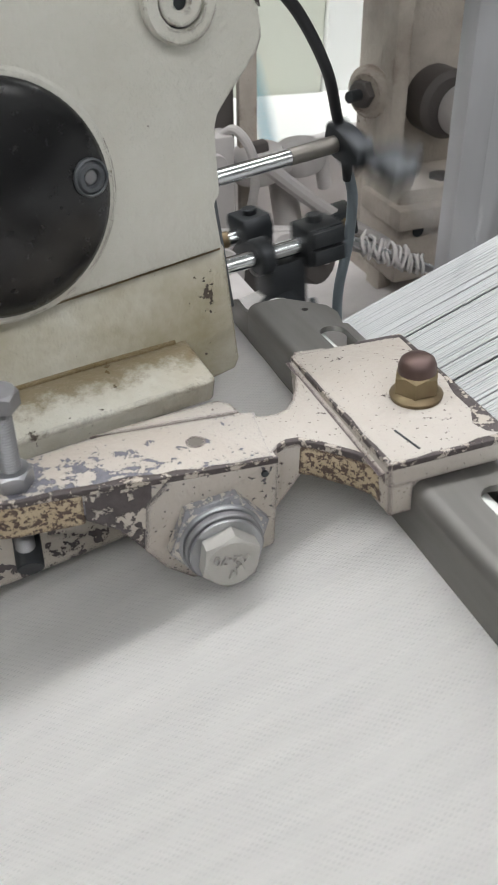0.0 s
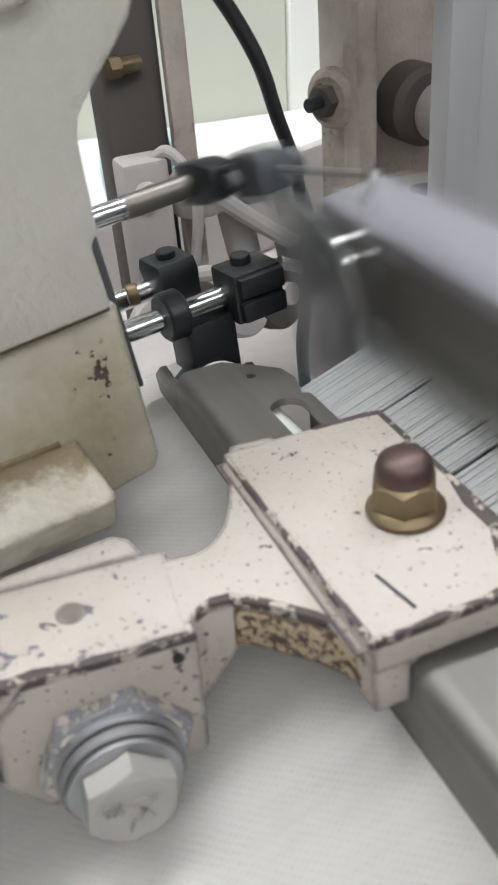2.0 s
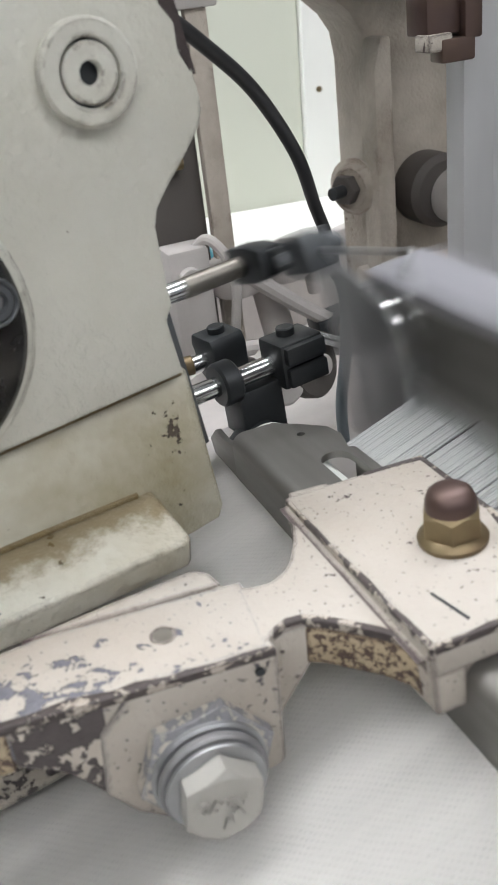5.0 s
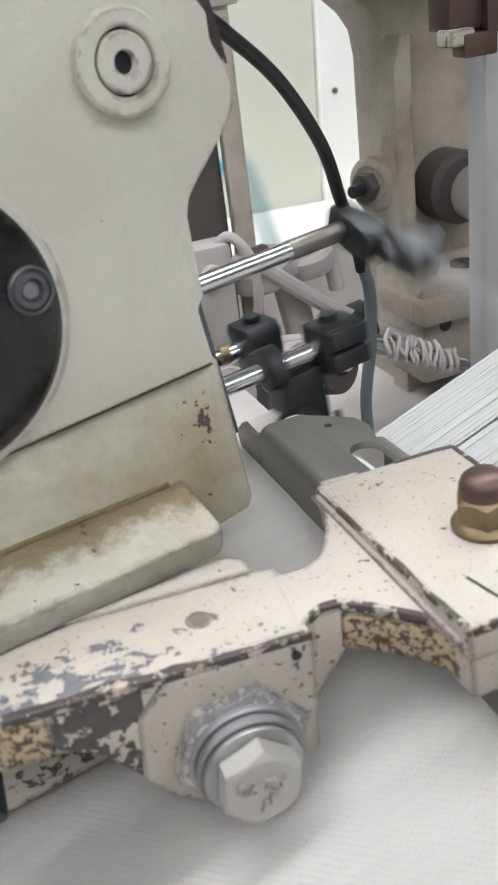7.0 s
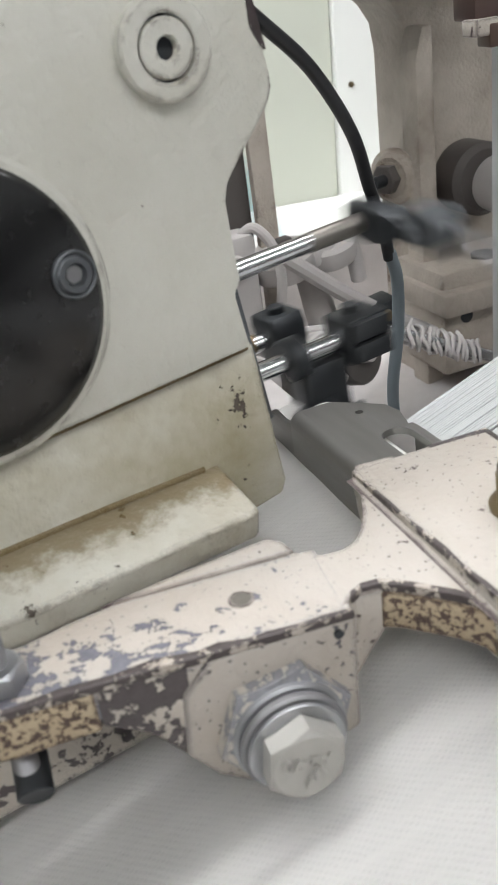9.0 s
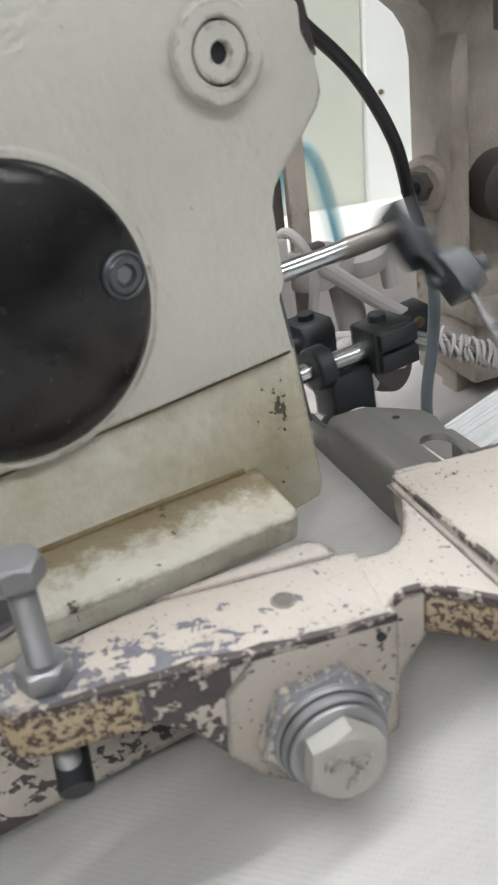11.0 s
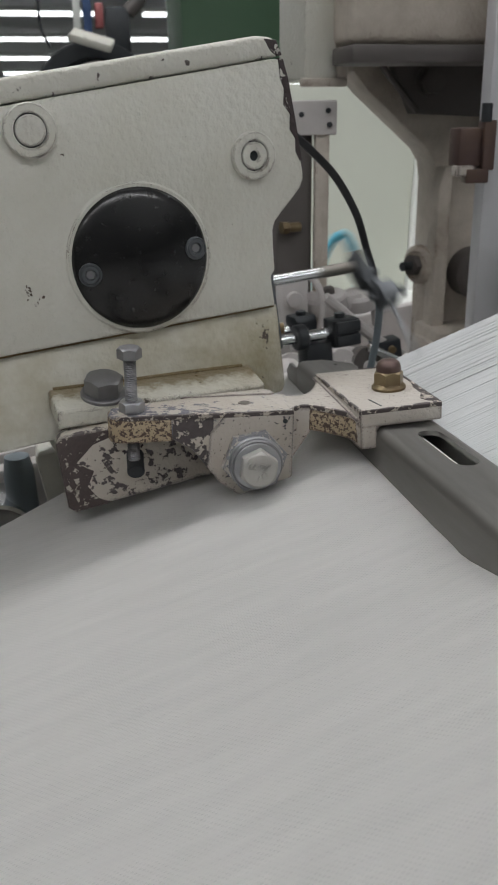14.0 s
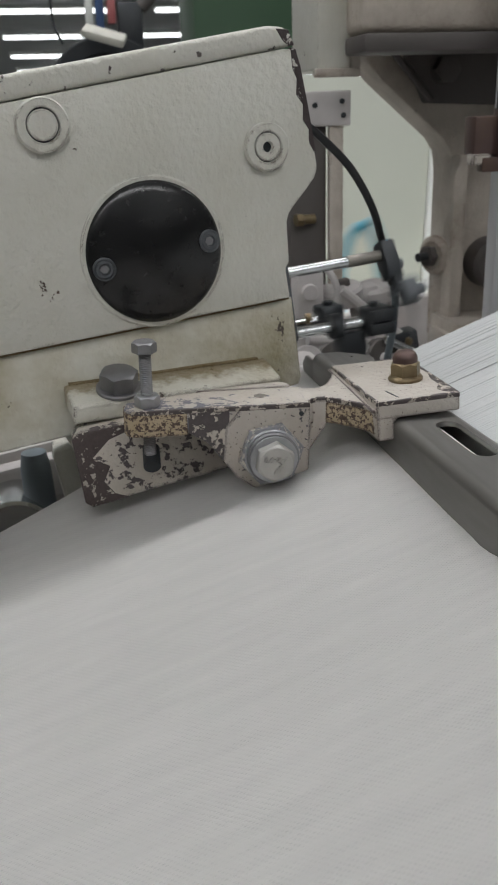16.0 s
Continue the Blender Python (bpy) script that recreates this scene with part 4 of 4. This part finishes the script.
def linty_castings():
    t = thing("lobed_casting", "lint covered lobed casting with a square bolt", "casting", mm(76, 250, -24, 0, 0, 0))
    part("lobe", lathe([(0, 0), (13, 0), (14, 2), (14, 9), (12.5, 11), (0, 11)], 30), LINTY, t, m=mm(-12, 0, -2, 8, 0, 0))
    part("lobe", lathe([(0, 0), (12, 0), (13, 2), (13, 8), (11.5, 10), (0, 10)], 30), LINTY, t, m=mm(11, 4, -6, 8, 0, 0))
    part("bridge", box(-12, 12, -7, 8, -4, 6, 3), LINTY, t)
    part("square_bolt", box(-13, -6, -4, 3, 8, 13, 1), LINTDARK, t)
    part("stem", rod((0, 2, -60), (0, 2, 0), 7, 20), LINTY, t)
    part("hose_socket", rod((22, 2, -20), (22, 2, 4), 3.6, 16), LINTY, t)
    b = thing("link_bar", "pale dusty link bar behind the rods", "link", mm(0, 0, 0))
    part("bar", tube([(60, 236, -14), (90, 240, -48), (128, 250, -84)], 3.6, 10, None, 6), LINTY, b)
    part("cross_bar", tube([(30, 220, -36), (70, 226, -50), (110, 232, -74)], 3.2, 10, None, 6), LINTY, b)
    r = thing("yarn_wrapped_rod", "steel rod wrapped with loose waste yarn", "rod", mm(0, 0, 0))
    part("rod", rod((78, 218, -47), (152, 222, -101), 2.8, 16), CHROME, r)
    rnd = random.Random(5)
    pts = []
    for i in range(90):
        f = i / 90
        c = Vector((100 + 34 * f, 219.4 + 2 * f, -63 - 24.8 * f))
        a = i * 1.1
        pts.append(c + Vector((rnd.uniform(-1.5, 1.5), 0, 0)) + Vector((0.5, 1, 0.2)) * math.cos(a) * rnd.uniform(3, 5.4) + Vector((0.3, 0, 1)) * math.sin(a) * rnd.uniform(3, 5.4))
    part("waste_yarn", tube(pts, 0.9, 6, None, 3), LINTY, r)
    for i in range(4):
        x = 22 + i * 17
        c = thing("dusty_cam", "dark lint dusted cam plate in the drive", "cam", mm(x, 205 + 6 * i, -46 - 5 * i, 70, 20 * i, 10))
        part("disc", lathe([(0, 0), (10 + i, 0), (11 + i, 1), (11 + i, 6), (10 + i, 7), (0, 7)], 28), LINTDARK if i % 2 else LINTY, c)
        part("hub", rod((0, 0, 6), (0, 0, 12), 4.5, 18), LINTY, c)
    s = thing("valve_stack", "grey valve stack covered in pale dust", "valve", mm(42, 240, -16, 0, UP, 0))
    part("body", box(-10, 8, 0, 16, -40, 16, 2), LINTY, s)
    part("coil", rod((-2, -4, 4), (-2, 12, 4), 5, 24), LINTY, s)
    part("pipe", tube([(2, 8, 12), (8, 2, 18), (14, -3, 10), (16, -4, -4), (14, 0, -26)], 2.2, 10, None, 6), LINTY, s)
    p = thing("lower_tray", "pale dusty machine tray under the drive", "tray", mm(0, 0, 0))
    part("tray", box(-30, 240, 200, 420, -150, -132, 4), LINTY, p)
    part("side_wall", box(-30, 240, 410, 420, -140, -80, 3), LINTY, p)
    k = thing("junction_block", "small black junction block with brass screw", "block", mm(98, 236, -58))
    part("block", box(-9, 9, 0, 14, -8, 6, 1.2), IRON, k)
    part("screw", rod((2, -2, 0), (2, 1, 0), 2.6, 14), BRASS, k)


linty_castings()


def table():
    t = thing("white_cover_table", "white cover sheet lying flat behind the loom", "cover", mm(230, 632, -118, 0, UP + 2, 0))
    part("top", box(-330, 260, -190, 0, -14, 0, 3), WHITEPAINT, t)
    part("apron", box(-330, 260, -184, -176, -160, -14, 2), WHITEPAINT, t)


table()


def panels():
    w = thing("wall_panel", "pale green painted cabinet wall behind the loom", "wall panel", mm(284, 634, -36, 0, UP + 2, 0))
    part("panel", box(-250, 0, 0, 14, -930, 120, 2), WALLPAINT, w)
    part("white_strip", box(0.5, 46, -5, 14, -930, 120, 2), WHITEPAINT, w)
    part("edge_strip", box(47, 260, -10, 14, -930, 120, 2), WHITEPAINT, w)
    part("screw", rod((14, -5, 0), (14, -7, 0), 2.4, 14), BRASS, w)


panels()


# ---- things above and under the housing ----
def yarn_feeder():
    t = thing("yarn_feeder", "dark round yarn feeder with cream bracket, red and blue fittings", "yarn feeder", mm(-5, 900, 138, 0, UP, 0))
    part("wheel", lathe([(40, -10), (78, -10), (80, -6), (80, 6), (78, 10), (60, 10), (58, 4), (40, 4)], 48), IRON, t, m=mm(0, 0, -20, 90, 0, 0))
    part("drum", lathe([(0, -8), (56, -8), (57, 0), (54, 8), (0, 8)], 40), LINTY, t, m=mm(6, -3, -20, 90, 0, 0))
    part("bracket", prism([(-46, -14), (6, -14), (10, 12), (-40, 12)], 50, 60, 3), CREAM, t, m=mm(0, -16, 4, 25, 15, 0))
    part("stand", rod((0, 20, -1200), (0, 20, -30), 16, 20), IRON, t)
    part("blue_bar", box(-10, 0, -8, 8, 40, 160, 2), plain("blue_plate", (0.05, 0.09, 0.2), 0.4), t)
    part("red_plug", box(4, 14, -10, 8, 72, 100, 2), RED, t)
    part("pale_bar", box(-22, -13, -6, 6, 60, 160, 1), WHITE, t)
    part("dark_block", box(16, 46, -8, 14, 34, 96, 3), IRON, t)
    part("arm", tube([(44, 0, 90), (60, 0, 110), (64, 0, 160)], 9, 12, None, 6), LINTDARK, t)
    part("wire", tube([(-60, -8, 160), (-62, -8, 80), (-52, -8, 50)], 1.6, 8, None, 6), IRON, t)


yarn_feeder()


def under_housing():
    t = thing("takeup_roller", "shiny steel take-up roller under the housing", "roller", mm(-156, 118, -66))
    part("roller", rod((0, -8, 0), (0, 160, 0), 20, 40, None, 1.5), CHROME, t)
    g = thing("plastic_sleeve", "translucent white plastic sleeve under the housing", "sleeve", mm(-140, 122, -46, 0, 8, 0))
    part("sleeve", lathe([(0, -34), (7, -34), (8, -30), (7.4, 10), (6, 18), (0, 20)], 24), GREYHOSE, g)
    f = thing("support_foot", "olive stained cream support foot under the housing", "foot", mm(-128, 104, -30))
    part("foot", box(0, 44, 0, 40, -26, 6, 3), CREAM, f)
    part("rear_block", box(14, 80, 8, 60, -44, -12, 3), IRON, f)


under_housing()


def side_shaft():
    t = thing("breast_beam", "dark steel breast beam carrying the cloth", "beam", mm(0, 0, 0))
    part("beam", box(-430, 30, -720, 60, -110, -80, 4), CHANNEL, t)
    for y in (-640, -300, 20):
        part("leg", box(-220, -180, y - 20, y + 20, -990, -105, 3), CHANNEL, t)


side_shaft()


def loom_backing():
    # added backing, pale so the gap beside the housing is not dark
    t = thing("base_backing", "pale backing block added behind the housing", "machine base", mm(0, 0, 0))
    part("casting", box(-420, 26, 150, 200, -700, -34, 6), LINTY, t)
    part("rail", box(-420, 26, 140, 152, -62, -40, 3), LINTY, t)


loom_backing()


# ---- hall ----
def hall():
    def slab(name, x0, x1, y0, y1, z0, z1, mat, label):
        bm = box(x0 * 1000, x1 * 1000, y0 * 1000, y1 * 1000, z0 * 1000, z1 * 1000, 0)
        return tagged(part(name, bm, mat), label, "structure", "", "structure")
    slab("floor", -9, 9, -8, 40, -0.1, 0, FLOORMAT, "grey factory floor")
    slab("ceiling", -9, 9, -8, 40, 3.25, 3.35, CEILING, "white hall ceiling")
    slab("wall_north", -9, 9, 40, 40.2, 0, 3.25, HALLWALL, "white hall wall")
    slab("wall_south", -9, 9, -8.2, -8, 0, 3.25, HALLWALL, "white hall wall")
    slab("wall_west", -9.2, -9, -8.2, 40.2, 0, 3.25, HALLWALL, "white hall wall")
    slab("wall_east", 9, 9.2, -8.2, 40.2, 0, 3.25, HALLWALL, "white hall wall")
    c = new("hall_column")
    c.matrix_basis = pose(1.12, 6.0, 0)
    tagged(c, "green painted square hall column", "column")
    part("shaft", box(-330, 330, -330, 330, 0, 3249, 10), GREEN, c)
    part("capital", prism([(-700, -330), (700, -330), (330, 330), (-330, 330)], 2800, 3248, 10), GREEN, c)


hall()


def luminaires():
    first = new("ceiling_light")
    tagged(first, "white tube light fitting hanging under the ceiling, lit", "ceiling light", "rows of ceiling lights")
    part("tray", box(-760, 760, -90, 90, 0, 50, 6), WHITEPAINT, first)
    for y in (-45, 45):
        part("tube", rod((-740, y, -18), (740, y, -18), 14, 10), TUBE, first)
    first.matrix_basis = pose(-6.0, -6.0, 3.2)
    for i in range(7):
        for j in range(22):
            if i or j:
                copy_thing(first, pose(-6.0 + 2.0 * i, -6.0 + 2.0 * j, 3.2))


luminaires()
# ---- movement ----
# beats of the loom: seconds, cycles
BEATS = [(0.0, -0.33), (0.2, 0), (0.4, 0.34), (0.5, 0.46), (0.8, 1), (1.0, 1.34), (1.1, 1.46), (1.4, 2), (1.5, 2.17), (2.0, 3), (2.2, 3.34),
         (2.4, 3.67), (2.5, 3.78), (2.6, 4.36), (2.8, 4.62), (3.0, 5), (3.2, 5.34), (3.4, 5.3), (3.5, 5.45), (3.7, 5.87), (5.8, 9.34), (6.0, 9.72),
         (6.1, 9.97), (6.4, 10.35), (6.6, 10.75), (6.8, 11.1), (7.0, 11.66), (7.2, 11.92), (7.4, 12.1), (7.6, 12.36), (7.8, 12.75), (8.0, 13.12),
         (8.2, 13.36), (10.3, 17), (10.5, 17.35), (10.7, 17.63), (10.9, 18), (11.1, 18.35), (11.5, 18.95), (12.0, 19.8), (12.5, 20.62), (12.7, 21),
         (13.0, 21.47), (13.3, 22), (13.5, 22.34), (13.7, 22.63), (13.9, 23), (14.1, 23.34), (14.3, 23.64), (14.5, 24), (14.7, 24.34), (14.9, 24.4),
         (15.0, 24.58), (15.2, 24.95), (15.4, 25.23), (15.5, 25.65), (15.7, 25.95), (15.9, 26.36), (16.0, 26.48)]
REACH = [(0, 0), (0.06, 0.02), (0.1, 0.25), (0.15, 0.58), (0.22, 0.85), (0.33, 1), (0.48, 0.93), (0.55, 0.75), (0.62, 0.5), (0.67, 0.36), (0.75, 0.2), (0.83, 0.08), (0.9, 0.01), (1, 0)]
SLIDE = [(0, 0), (0.06, 0.05), (0.1, 0.35), (0.17, 0.75), (0.25, 0.97), (0.33, 1), (0.67, 1), (0.75, 0.85), (0.83, 0.5), (0.9, 0.12), (0.95, 0), (1, 0)]
GRIP = [(0, 0), (0.2, 0), (0.28, 0.2), (0.36, 0.8), (0.44, 1), (0.52, 1), (0.67, 0.55), (0.85, 0.1), (1, 0)]
BEAT_UP = [(0, 1), (0.08, 0.85), (0.12, 0.5), (0.17, 0.2), (0.22, 0.05), (0.3, 0), (0.6, 0), (0.67, 0.2), (0.75, 0.45), (0.83, 0.8), (0.92, 0.97), (1, 1)]


def value(table_rows, x):
    return float(np.interp(x, [r[0] for r in table_rows], [r[1] for r in table_rows]))


def motions():
    n = FPS * 16
    rods, grips, guides, sleys, hoses = [], [], [], [], []
    for k in range(n + 1):
        t = k / FPS
        p = (value(BEATS, t) - 10 * t) % 1.0
        e, b, out = value(REACH, p), value(BEAT_UP, p), value(SLIDE, p)
        rods.append((t, BED @ mm(0, 125.4, 27.9, *ROD_TURN) @ mm(-28 * (1 - out), 0, 0, -(20 + 84 * (1 - e)), 0, 0)))
        grips.append((t, BED @ GRIP_REST @ mm(11 * value(GRIP, p), 0, 0)))
        guides.append((t, BED @ GUIDE_REST @ mm(7 * value(GRIP, p), 0, 0)))
        sleys.append((t, BED @ mm(70, 0, -330) @ mm(0, 0, 0, 0, 17 * (1 - b), 0) @ mm(-70, 0, 330)))
        hoses.append((t, BED @ mm(140, 430, -100) @ mm(-46 * (1 - e) ** 2, 0, -8 * (1 - e) ** 2, 0, -9 * (1 - e) ** 2, 0) @ mm(-140, -430, 100)))
    walk(needle, rods)
    walk(gripper, grips)
    walk(guide, guides)
    walk(reed, sleys)
    walk(blue, hoses)


motions()
